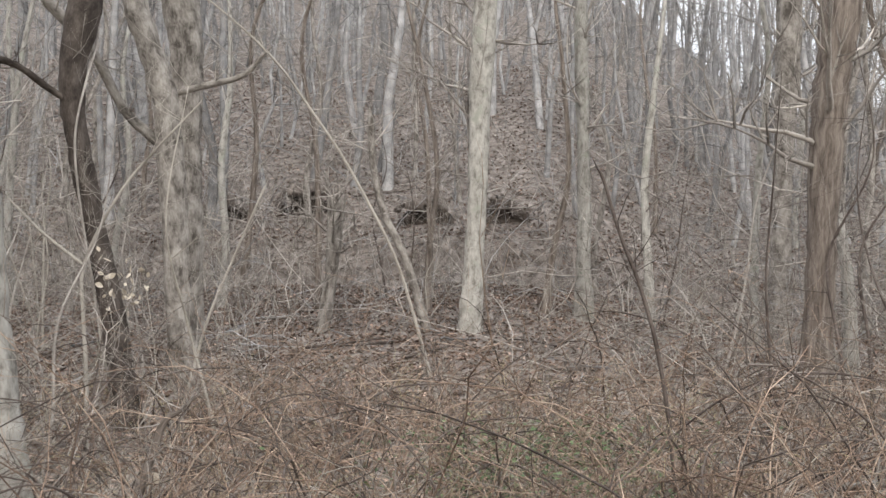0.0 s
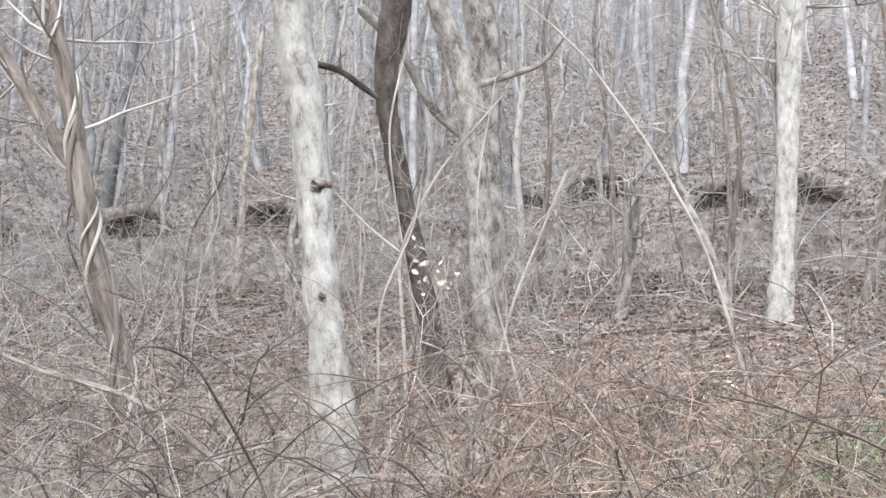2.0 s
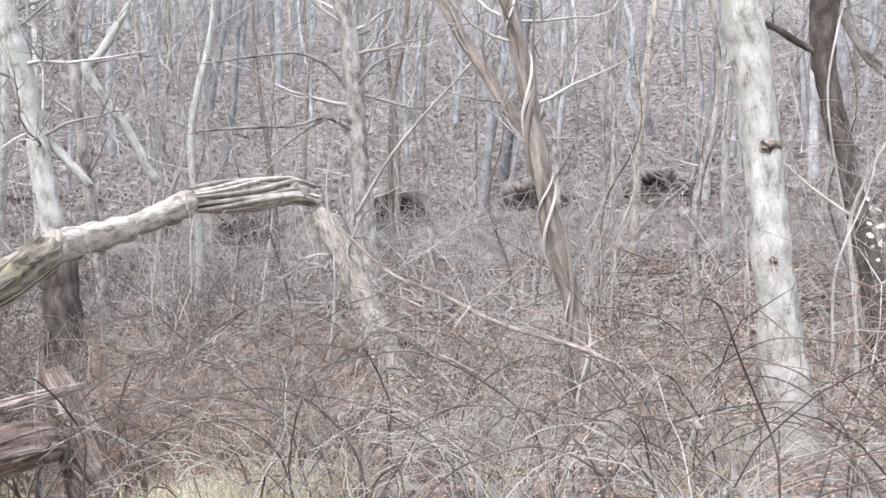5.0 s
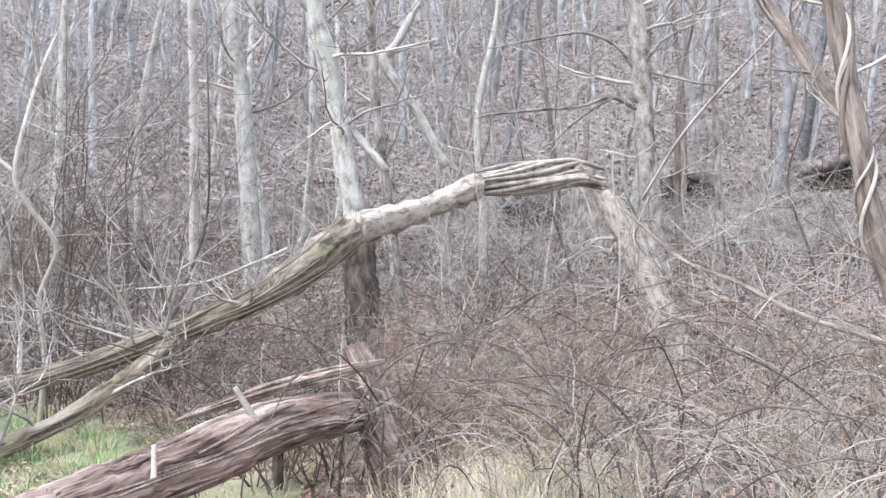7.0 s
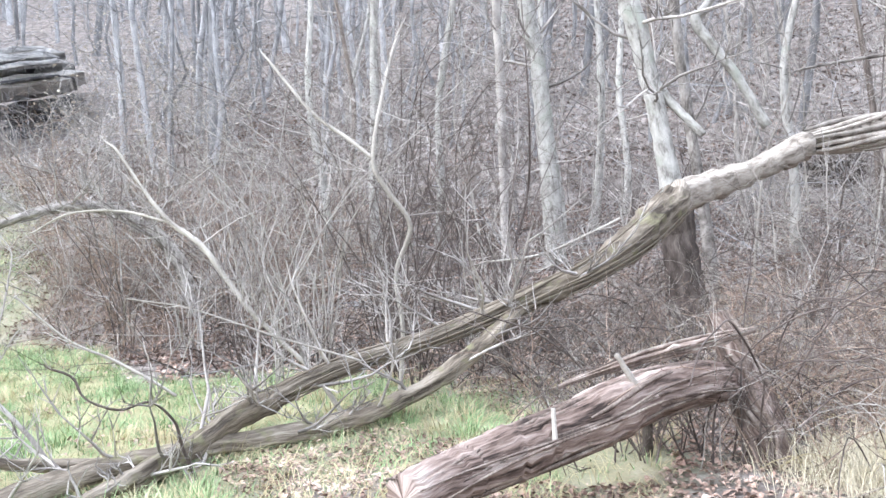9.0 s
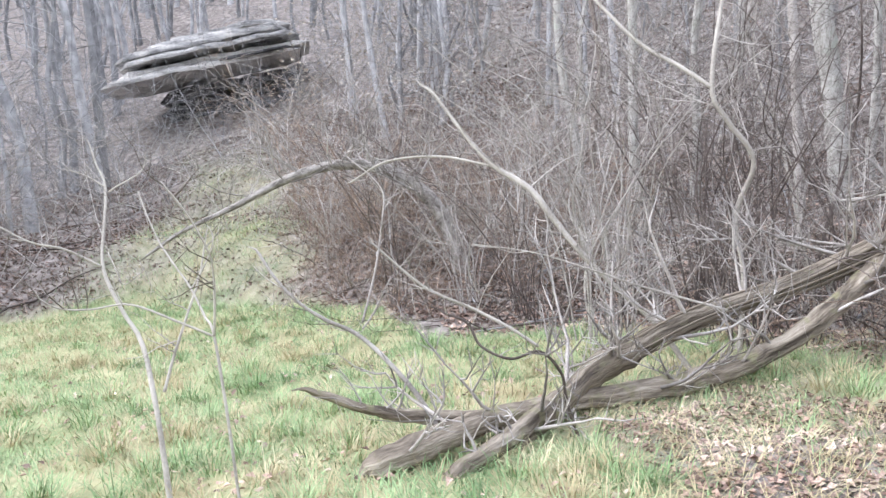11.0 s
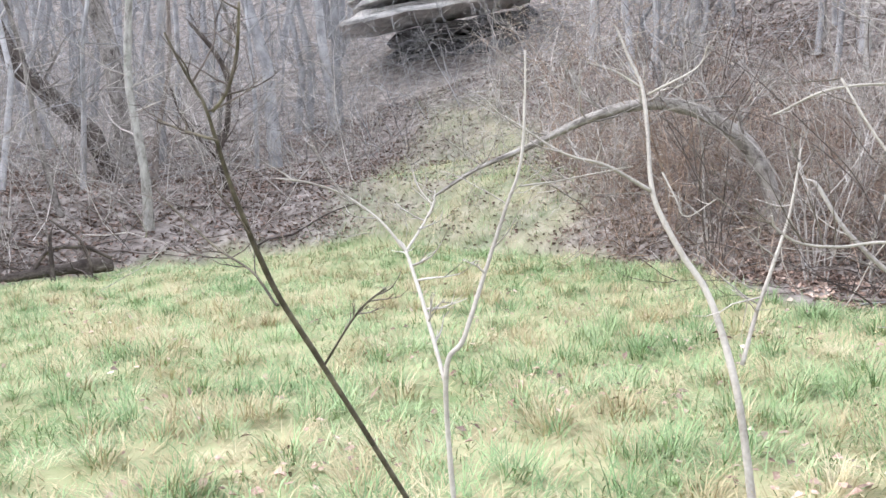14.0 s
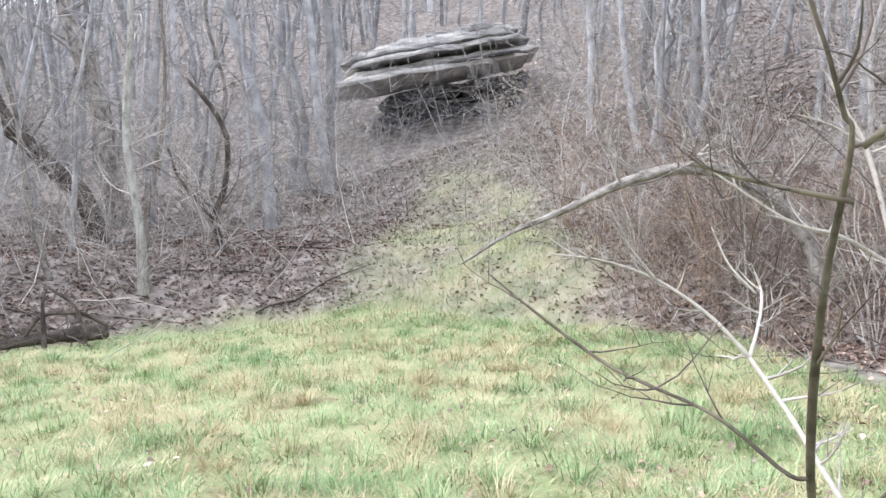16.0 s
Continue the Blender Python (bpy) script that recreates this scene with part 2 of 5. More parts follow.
def bole(pts, sides=12, per=7, rough=0.08, seed=1, point=False):
    """A trunk or limb from rows x, y, z, radius, with an uneven surface."""
    rng = np.random.default_rng(seed)
    if point:
        p, q = np.array(pts[-1], float), np.array(pts[-2], float)
        d = unit((p - q)[:3]) + rng.normal(0, 0.2, 3)
        if p[3] > 0.004:
            e = min(p[3] * 13, 0.25)
            pts = [*pts, (*(p[:3] + d * e * 0.55), p[3] * 0.5), (*(p[:3] + d * e + rng.normal(0, 0.1, 3) * e), p[3] * 0.1)]
    s = spline(pts, per)
    s[1:-1, :3] += rng.normal(0, 1, (len(s) - 2, 3)) * s[1:-1, 3:4] * rough * 0.5
    s[:, 3] *= 1 + rough * np.convolve(rng.normal(0, 1, len(s) + 4), np.ones(5) / 4, 'valid')
    tip = s[-1:].copy()
    tip[:, 3] = 0.001
    foot = s[:1].copy()
    foot[:, 3] = 0.001
    s = np.vstack([foot, s, tip])
    run = np.concatenate([[0], np.linalg.norm(np.diff(s[:, :3], axis=0), axis=1).cumsum()])
    a = np.arange(sides) * 2 * math.pi / sides
    r0 = float(s[1:-1, 3].mean())
    grain = np.stack([np.broadcast_to(np.cos(a) * r0, (len(s), sides)), np.broadcast_to(np.sin(a) * r0, (len(s), sides)), np.broadcast_to(run[:, None], (len(s), sides))], -1).reshape(-1, 3) + seed * 0.37
    return (*tubes(s[None, :, :3], s[None, :, 3], sides, rough, rng), grain)


def sprays(rng, starts, dirs, lengths, radii, levels=2, kids=5, n=6, bend=0.25, lift=0.15, sides=4, shrink=0.5, far=False, curl=0.0):
    """Branching twigs from many starts at once: returns tube chunks."""
    chunks = []
    S, D, L, R = (np.asarray(a, float) for a in (starts, dirs, lengths, radii))
    for lev in range(levels + 1):
        M = len(S)
        P = np.empty((M, n, 3))
        P[:, 0] = S
        d = unit(D)
        swing = rng.normal(0, curl, (M, 3)) / n if curl else 0.0
        for i in range(1, n):
            d = unit(d + swing + rng.normal(0, bend, (M, 3)) + np.array([0, 0, lift]) * 0.3)
            P[:, i] = P[:, i - 1] + d * (L / (n - 1))[:, None]
        taper = np.linspace(1, 0.25, n)
        # the thinnest twigs need few bends
        pick = np.arange(n)
        if lev == levels and n > 3:
            pick = np.array([0, n - 1]) if far else np.array([0, n // 2, n - 1])
        elif lev and n > 4:
            pick = np.array([0, 1, 3, n - 1])
        chunks.append(tubes(P[:, pick], R[:, None] * taper[pick], max(3, sides - lev)))
        if lev == levels:
            break
        j = rng.integers(1, n, (M, kids))
        base = P[np.arange(M)[:, None], j].reshape(-1, 3)
        along = unit(P[:, 1:] - P[:, :-1])[np.arange(M)[:, None], j - 1].reshape(-1, 3)
        side = unit(rng.normal(0, 1, base.shape))
        D = unit(along * 0.7 + side * 0.8 + np.array([0, 0, lift]))
        L = (np.repeat(L, kids) * rng.uniform(0.3, 0.65, M * kids))
        R = np.repeat(R, kids) * shrink
        S = base
    return chunks


# ---- the ground: a shallow valley with hillsides round it ----
def smooth(a, b, v):
    s = np.clip((v - a) / (b - a), 0, 1)
    return s * s * (3 - 2 * s)


def wobble(x, y, s, seed=0.0):
    return (np.sin(x * s + 1.3 + seed) * np.cos(y * s * 1.21 - 0.7 + seed) + 0.5 * np.sin(x * s * 2.3 + y * s * 1.9 + seed * 2) + 0.3 * np.cos(y * s * 4.1 - x * s * 3.3 + seed)) / 1.8


def bearing(x, y):
    """Degrees to the left of north, seen from the middle of the walk."""
    return np.degrees(np.arctan2(-(x + 2), y + 1))


def height(x, y):
    x, y = np.asarray(x, float), np.asarray(y, float)
    r, b = np.hypot(x + 2, y + 1), bearing(x, y)
    z = 0.036 * np.clip(x, -18, 1) + 0.042 * np.clip(y + 2.5, -12, 0) * smooth(4, -2, x)
    left = smooth(74, 96, b)
    start = np.interp(b, [-180, 72, 98, 110, 130, 180], [9, 9, 14.3, 19.5, 21.5, 21])
    gap = smooth(-8, -24, b)
    near = np.interp(r - start, [0, 8, 13, 15.3, 16, 60, 90, 200], [0, 1.15, 1.75, 2.1, 3.3, 25, 38, 44]) * (1 - 0.45 * gap)
    far = np.interp(r - start, [0, 3, 8, 19, 42, 66, 95, 200], [0, 1.2, 1.7, 5.2, 14, 23.5, 33, 42]) * (1 - 0.33 * smooth(112, 126, b) * smooth(26, 45, r))
    z = z + near * (1 - left) + far * left
    rough = 0.05 + 0.25 * smooth(8, 30, r)
    return z + rough * 0.5 * wobble(x, y, 0.6) + 0.04 * wobble(x, y, 2.1, 2.0)


def lawn(x, y):
    """How much of the ground is grass here, 0 to 1."""
    x, y = np.asarray(x, float), np.asarray(y, float)
    w = 0.45 * wobble(x, y, 0.9, 1.0)
    edge = np.interp(y, [-20, -14.2, -13, -11, -9, -7.3, -5.5, -2.9, -2.2], [-15, -17, -19.3, -20.3, -20.6, -19.7, -18.9, -15.8, -12.3])
    field = smooth(0.5, -0.6, y + 0.9 + 0.10 * (x + 8) + w) * smooth(-0.5, 0.6, x - edge + w) * smooth(-17, -15.5, y + w)
    middle = np.interp(x, [-34, -25, -19], [-8.5, -7.3, -7.2])
    half = np.interp(x, [-34, -25, -19], [1.3, 2.3, 3.2])
    strip = smooth(1.15, 0.5, np.abs(y - middle + w) / half) * smooth(-17, -20, x) * smooth(-35, -28, x)
    spill = smooth(1.2, 0.35, np.hypot((x + 9.3) / 2.6, (y - 0.1) / 1.7) + 0.5 * w)
    under = 0.6 * smooth(1.2, 0.4, np.hypot((x + 7.0) / 1.0, (y - 1.3) / 0.9) + 0.5 * w)
    return np.clip(under + field + strip * (np.interp(x, [-32, -20], [0.22, 0.6]) + 0.3 * wobble(x, y, 1.3, 4.0)) + spill * (0.7 + 0.4 * wobble(x, y, 1.9, 7.0)), 0, 1)


def ground_sheet():
    a = np.concatenate([np.linspace(-60, -26, 50)[:-1], np.linspace(-26, 12, 170), np.linspace(12, 60, 50)[1:]])
    c = np.concatenate([np.linspace(-45, -16, 40)[:-1], np.linspace(-16, 28, 190), np.linspace(28, 90, 70)[1:]])
    a = np.concatenate([[-1500, -600, -250, -120, -85], a, [85, 150, 400, 1500]])
    c = np.concatenate([[-1500, -400, -120, -70], c, [120, 180, 400, 1500]])
    X, Y = np.meshgrid(a, c)
    V = np.stack([X, Y, height(X, Y)], -1).reshape(-1, 3)
    i = np.arange(len(V)).reshape(X.shape)
    Q = np.stack([i[:-1, :-1], i[:-1, 1:], i[1:, 1:], i[1:, :-1]], -1).reshape(-1, 4)
    me = quad_mesh("ground", V, Q, ground_mat)
    at = me.attributes.new("lawn", "FLOAT", "POINT")
    at.data.foreach_set("value", lawn(V[:, 0], V[:, 1]).astype(np.float32))
    return tagged(new("ground", me), "brown leaf litter on a valley floor and wooded slopes, with a grassy clearing", "ground", kind="structure")


ground_sheet()


def drop(rows):
    """Lets a trunk's foot reach a little into the ground under it."""
    rows = [list(r) for r in rows]
    x, y, z, r = rows[0]
    g = float(height(x, y))
    if z > g - 0.05:
        nx, ny, nz, _ = rows[min(2, len(rows) - 1)]
        k = np.clip((z - g + 0.1) / max(nz - z, 0.2), 0, 1.5) * 0.7
        rows.insert(0, [x - (nx - x) * k, y - (ny - y) * k, g - 0.12, r * 1.2])
    return rows


def crown(rng, rows, mat, frm=0.45, count=14, length=1.6, levels=2, kids=5, rad=0.22, lift=0.25, bend=0.14, least=0.004, curl=0.0):
    """Branches and twigs up the upper part of a stem."""
    s = spline(rows, 8)
    k = rng.integers(int(len(s) * frm), len(s), count)
    d = unit(rng.normal(0, 1, (count, 3)) * np.array([1, 1, 0.35]) + np.array([0, 0, 0.45]))
    return join(sprays(rng, s[k, :3], d, length * rng.uniform(0.5, 1.2, count), np.clip(s[k, 3] * rad, least, 0.04), levels, kids, bend=bend, lift=lift, curl=curl))


def tree(name, rows, bark, label, limbs=(), twigs=twig_mat, seed=1, category="tree", sides=16, rough=0.08, plant=True, sharp=True, **kw):
    rows = drop(rows) if plant else rows
    x, y, z, r = rows[0]
    ob = thing(name, (x, y, max(z, float(height(x, y)))), label, category)
    part("trunk", bole(rows, sides, seed=seed, rough=rough, point=sharp), bark, ob)
    for i, l in enumerate(limbs):
        limb = part("limb", bole(l, 8, seed=seed + i + 1, rough=rough, point=True), bark, ob)
        run = float(np.linalg.norm(np.subtract(l[0][:3], l[-1][:3])))
        part("crown", crown(np.random.default_rng(seed + 80 + i), l, twigs, frm=0.3, count=7, length=0.3 * run, levels=1, kids=3, least=min(0.004, l[-1][3])), twigs, limb, "bare thin twigs")
    if kw.get("count", 1):
        part("crown", crown(np.random.default_rng(seed + 50), rows, twigs, **kw), twigs, ob, "bare leafless twigs")
    return ob


# ---- trees that stand out ----
pale_host = tree("pale_barked_tree", [(-3.6, 7.49, -0.31, 0.2794), (-3.65, 7.47, 0.25, 0.2174), (-3.72, 7.44, 1.03, 0.1782), (-3.8, 7.4, 1.81, 0.162), (-3.89, 7.42, 2.6, 0.1535), (-3.99, 7.37, 3.5, 0.1563), (-4.09, 7.31, 4.19, 0.154), (-4.32, 7.19, 7.18, 0.1078), (-4.37, 7.07, 10.17, 0.0385)], pale_bark, "straight tree with pale greenish lichen-covered bark", seed=3, frm=0.75, sides=20)
dark_host = tree("dark_leaning_tree", [(-3.56, 10.16, 0.25, 0.1791), (-3.63, 10.14, 0.8, 0.1485), (-3.77, 10.1, 1.68, 0.1243), (-3.9, 10.05, 2.3, 0.1186), (-4.04, 9.99, 2.98, 0.1133), (-4.16, 9.95, 3.6, 0.1262), (-4.2, 9.93, 4.22, 0.1398), (-4.09, 9.97, 5.2, 0.1930), (-3.96, 10.03, 7.7, 0.1351), (-3.68, 10.08, 10.2, 0.0482)], dark_bark, "dark-barked leaning tree with a bent side limb", [[(-4.2, 9.93, 3.88, 0.0410), (-4.41, 9.74, 4.02, 0.0408), (-4.57, 9.45, 4.16, 0.0402), (-4.73, 9.15, 4.19, 0.0395)]], dark_twig, seed=4, frm=0.85)
tree("grey_forked_tree", [(-3.35, 11.9, 0.04, 0.2472), (-3.42, 11.88, 0.82, 0.206), (-3.53, 11.85, 2, 0.1818), (-3.59, 11.83, 2.87, 0.1667), (-3.66, 11.81, 3.67, 0.1761), (-3.75, 11.78, 4.39, 0.1618), (-3.97, 11.71, 5.11, 0.1639), (-4.15, 11.65, 5.75, 0.1663), (-4.5, 11.54, 8.22, 0.1164), (-4.7, 11.42, 10.69, 0.0416)], grey_bark, "grey forest tree with crossing side limbs", [[(-3.71, 11.79, 3.67, 0.0660), (-4.17, 11.54, 4.12, 0.0599), (-4.47, 11.22, 4.77, 0.0597), (-4.89, 10.83, 5.31, 0.0654)], [(-3.62, 11.82, 4.43, 0.0485), (-3.2, 11.88, 4.56, 0.0485), (-2.73, 11.94, 4.71, 0.0424), (-2.46, 11.89, 4.97, 0.0302)]], seed=5, frm=0.85)
tree("ash_tree", [(-3.72, 13.45, 0.18, 0.2603), (-3.77, 13.44, 0.89, 0.2324), (-3.84, 13.42, 2.49, 0.2056), (-3.88, 13.41, 4.02, 0.208), (-3.93, 13.4, 5.38, 0.2676), (-4.01, 13.38, 6.29, 0.3005), (-4.15, 13.34, 9.78, 0.2104), (-4.08, 13.3, 13.28, 0.0751)], grey_bark, "tall straight grey-barked forest tree", seed=6, frm=0.75)
tree("birch_tree", [(0.5, 15.59, 0.93, 0.2304), (0.52, 15.59, 1.41, 0.2002), (0.57, 15.59, 2.28, 0.1802), (0.63, 15.59, 3.72, 0.1816), (0.67, 15.59, 5.37, 0.2158), (0.74, 15.58, 6.64, 0.2308), (0.84, 15.58, 10.64, 0.1616), (1.19, 15.57, 14.64, 0.0577)], pale_bark, "straight pale birch-like tree in the leaf litter", seed=7, frm=0.5)
tree("slim_tree", [(2.87, 17.95, 1.82, 0.175), (2.87, 17.95, 2.57, 0.1401), (2.88, 17.95, 3.97, 0.1293), (2.85, 17.96, 5.6, 0.1312), (2.83, 17.96, 7.25, 0.1341), (2.81, 17.96, 11.25, 0.0939), (3.03, 17.97, 15.25, 0.0335)], pale_bark, "slim pale straight forest tree", seed=8, frm=0.4)
tree("edge_tree", [(4.27, 10.15, 0.88, 0.1968), (4.31, 10.13, 1.52, 0.1683), (4.35, 10.11, 2.36, 0.1615), (4.4, 10.09, 3.2, 0.1769), (4.47, 10.06, 4.18, 0.1941), (4.59, 10.01, 5.15, 0.2279), (4.84, 9.89, 9.14, 0.1595), (5.33, 9.78, 13.13, 0.057)], brown_bark, "thick brown-grey tree beside the brambles", seed=9, frm=0.5)
tree("edge_tree", [(6.06, 15.89, 2.23, 0.1951), (6.13, 15.87, 4.06, 0.186), (6.21, 15.84, 5.6, 0.2001), (6.28, 15.81, 7.15, 0.2276), (6.36, 15.78, 10.65, 0.1593), (6.66, 15.74, 14.15, 0.0569)], grey_bark, "grey tree on the rising ground", seed=10, frm=0.4, curl=0.8)
tree("dead_pole", [(-11.09, 17.99, 2.59, 0.1072), (-11.03, 18.03, 4.07, 0.0943), (-10.92, 18.1, 5.69, 0.0954), (-10.75, 18.2, 7.34, 0.0693)], dead_wood, "bleached bare dead pole of a young tree", seed=11, count=4, length=0.6, levels=1)
vine_host = tree("vine_wrapped_tree", [(-4.73, 6.35, -0.6, 0.1203), (-4.9, 6.36, -0.03, 0.0989), (-5.08, 6.36, 0.46, 0.0939), (-5.19, 6.4, 1.07, 0.089), (-5.32, 6.31, 1.59, 0.0888), (-5.4, 6.26, 2.01, 0.0837), (-5.45, 6.22, 2.42, 0.084), (-5.62, 6.28, 2.97, 0.0809), (-5.74, 6.25, 3.57, 0.0769), (-5.84, 6.23, 4.06, 0.0729), (-6.03, 6.19, 5.8, 0.051), (-6.11, 6.16, 7.54, 0.0182)], brown_bark, "leaning brown tree wrapped in dead vines", [[(-5.55, 6.27, 2.59, 0.0639), (-5.86, 6.29, 2.94, 0.0658), (-6.13, 6.32, 3.3, 0.0678), (-6.46, 6.3, 3.73, 0.0641), (-6.68, 6.24, 4.15, 0.0596)]], seed=12, frm=0.5)
tree("grey_tree", [(-11.86, 10.25, 1.12, 0.2076), (-11.94, 10.17, 2.1, 0.1779), (-12.02, 10.08, 3.27, 0.1689), (-12.07, 10.02, 4.24, 0.1703), (-12.13, 9.96, 5.21, 0.1622), (-12.24, 9.84, 5.98, 0.1642), (-12.47, 9.58, 9.46, 0.1149), (-12.49, 9.32, 12.94, 0.041)], grey_bark, "straight grey tree with drooping pale branches", [[(-12.04, 9.91, 3.69, 0.036), (-12.17, 9.45, 3.86, 0.029), (-12.34, 8.94, 3.69, 0.026), (-12.78, 8.17, 3.6, 0.023), (-13.06, 7.58, 3.51, 0.017)], [(-12.17, 9.45, 3.86, 0.026), (-12.41, 9, 3.51, 0.023), (-12.6, 8.59, 3.11, 0.017)], [(-12.12, 9.97, 4.33, 0.036), (-12.23, 9.54, 4.76, 0.03), (-12.43, 8.99, 4.92, 0.027), (-12.69, 8.3, 4.77, 0.02), (-13, 7.68, 4.61, 0.014)]], seed=13, frm=0.4, count=20)
torn_host = tree("dead_tree", [(-11.33, 4.76, -0.7, 0.2111), (-11.35, 4.72, -0.11, 0.1869), (-11.48, 4.68, 0.62, 0.1721), (-11.61, 4.62, 1.51, 0.1504), (-11.76, 4.54, 2.41, 0.1292), (-11.91, 4.45, 3.17, 0.1311), (-11.99, 4.28, 3.99, 0.1325), (-12.05, 4.12, 4.66, 0.1262), (-12.18, 3.81, 7.14, 0.0883), (-12.16, 3.5, 9.62, 0.0316)], pale_bark, "standing dead tree with peeling pale bark", [[(-11.54, 5.01, 2.41, 0.0456), (-11.78, 4.75, 2.8, 0.0615), (-11.91, 4.47, 3.17, 0.0694)], [(-11.24, 5.76, 2.49, 0.069), (-11.44, 5.42, 3.2, 0.0694), (-11.74, 5.05, 3.89, 0.0706), (-11.67, 5.18, 4.12, 0.063), (-11.62, 5.49, 4.73, 0.0481)]], seed=14, frm=0.5)
tree("grey_tree", [(-16.56, 4.86, 0.96, 0.1894), (-16.58, 4.8, 2.12, 0.1683), (-16.61, 4.71, 3.27, 0.1585), (-16.65, 4.62, 4.31, 0.1598), (-16.7, 4.47, 5.14, 0.1398), (-16.8, 4.15, 8.62, 0.0978), (-16.69, 3.84, 12.11, 0.0349)], pale_bark, "slightly leaning pale grey tree", seed=15, frm=0.4)
tree("grey_tree", [(-13.33, 6.11, 0.97, 0.0983), (-13.38, 6.02, 1.77, 0.0892), (-13.46, 5.86, 3.01, 0.0807), (-13.52, 5.74, 4.15, 0.0816), (-13.54, 5.69, 5.21, 0.0737), (-13.58, 5.63, 7.71, 0.0516), (-13.46, 5.56, 10.21, 0.0184)], grey_bark, "tall slim grey tree beside a dead one", seed=17, frm=0.3)
tree("young_tree", [(-14.46, 3.23, 0.37, 0.0806), (-14.46, 3.23, 1.17, 0.0714), (-14.46, 3.22, 2.5, 0.0715), (-14.47, 3.2, 3.82, 0.0677), (-14.48, 3.16, 5.13, 0.0644), (-14.49, 3.13, 7.63, 0.0451), (-14.35, 3.09, 10.13, 0.0161)], twig_mat, "very slim upright grey young tree", seed=16, frm=0.3)

for kx, ky, kz, kr in ((-3.80, 7.36, 2.56, 0.055), (-3.72, 7.32, 1.55, 0.028), (-4.03, 7.22, 4.3, 0.04)):
    ring = [(kx, ky + 0.10, kz, kr * 1.5), (kx + 0.005, ky - 0.02, kz + 0.01, kr * 1.2), (kx + 0.008, ky - 0.07, kz + 0.01, kr * 0.75), (kx + 0.01, ky - 0.09, kz + 0.01, kr * 0.2)]
    part("knot", bole(ring, 12, seed=19, rough=0.22), brown_bark, pale_host, "dark healed branch knot")


part("lower_bark", bole([(x, y, z, r * 1.22) for x, y, z, r in [(-11.33, 4.76, -0.7, 0.26), (-11.35, 4.72, -0.11, 0.224), (-11.47, 4.71, 0.33, 0.207), (-11.49, 4.64, 0.92, 0.189), (-11.56, 4.62, 1.44, 0.181)]], 14, seed=66, rough=0.08), dark_bark, torn_host, "dark furrowed bark on the lower trunk")

# ---- fallen wood ----
tree("snag", [(-8.47, 7.43, -0.13, 0.2006), (-8.67, 7.51, 0.19, 0.1887), (-9.02, 7.58, 0.67, 0.1855), (-9.39, 7.62, 1.16, 0.1898), (-9.77, 7.65, 1.65, 0.1711), (-10.17, 7.64, 2.11, 0.1595)], dead_wood, "broken pale trunk holding up the fallen tree's end", seed=20, sharp=False, count=10, frm=0.2, length=0.9, lift=-0.3)
fallen = tree("fallen_tree", [(-9.99, 3.77, 1.59, 0.1893), (-9.41, 3, 1.2, 0.1607), (-9.25, 2.35, 0.88, 0.1203), (-9.35, 1.78, 0.65, 0.1077), (-9.17, 0.83, 0.37, 0.0815), (-8.74, -0.12, 0.23, 0.0846), (-8.48, -0.71, 0.07, 0.09), (-8.21, -1.09, -0.04, 0.0866), (-7.83, -1.44, -0.17, 0.0821), (-7.32, -1.74, -0.2, 0.0761)], moss_bark, "long fallen mossy tree lying up against a broken snag", seed=21, frm=0.2, count=26, length=1.0, plant=False, sharp=False, rough=0.15, sides=24)
tree("fallen_log", [(-9.35, 1.78, 0.63, 0.07), (-9.05, 1.19, 0.25, 0.0766), (-8.8, 0.66, -0, 0.0781), (-8.63, 0.14, -0.16, 0.0802), (-8.45, -0.5, -0.23, 0.0818), (-8.12, -1.18, -0.2, 0.0773), (-7.72, -1.75, -0.16, 0.0808), (-7.29, -2.16, -0.13, 0.0796), (-6.94, -2.52, -0.15, 0.0867)], moss_bark, "bark-covered fallen log lying in the leaf litter", [[(-7.67, -1.9, -0.14, 0.0481), (-7.47, -2.32, -0.06, 0.0429), (-7.22, -2.63, 0.08, 0.03), (-7.06, -2.89, 0.23, 0.022)], [(-7.73, -1.48, -0.14, 0.0686), (-7.22, -1.8, -0.17, 0.0635), (-6.89, -2.12, -0.24, 0.0643)]], seed=22, rough=0.14, sides=22, plant=False, count=14, frm=0.1, length=0.7)
tree("prop_post", [(-6.92, 1.84, -0.32, 0.045), (-6.88, 1.82, 0.0, 0.04), (-6.8, 1.78, 0.3, 0.034)], dark_bark, "short dark dead stem propping the rotten log", seed=67, count=0, sharp=False)
stump_host = tree("broken_stump", [(-6.42, 2.6, -0.37, 0.2107), (-6.5, 2.56, -0.15, 0.1681), (-6.59, 2.5, 0.13, 0.1383), (-6.72, 2.47, 0.39, 0.1139), (-6.8, 2.42, 0.59, 0.1014), (-6.88, 2.38, 0.76, 0.0764)], log_bark, "splintered brown stump with a fallen log leaning on it", seed=23, count=0, sharp=False)
rotten = tree("rotten_log", [(-5.48, -0.24, 0.12, 0.127), (-5.7, 0.07, 0.14, 0.1396), (-5.89, 0.41, 0.17, 0.1494), (-6.06, 0.78, 0.21, 0.1594), (-6.21, 1.15, 0.26, 0.1662), (-6.37, 1.56, 0.34, 0.1666), (-6.56, 2.02, 0.34, 0.1522), (-6.64, 2.29, 0.32, 0.124)], log_bark, "thick rotten reddish-brown log leaning on a stump", seed=24, sides=84, plant=False, count=0, sharp=False, rough=0.075)
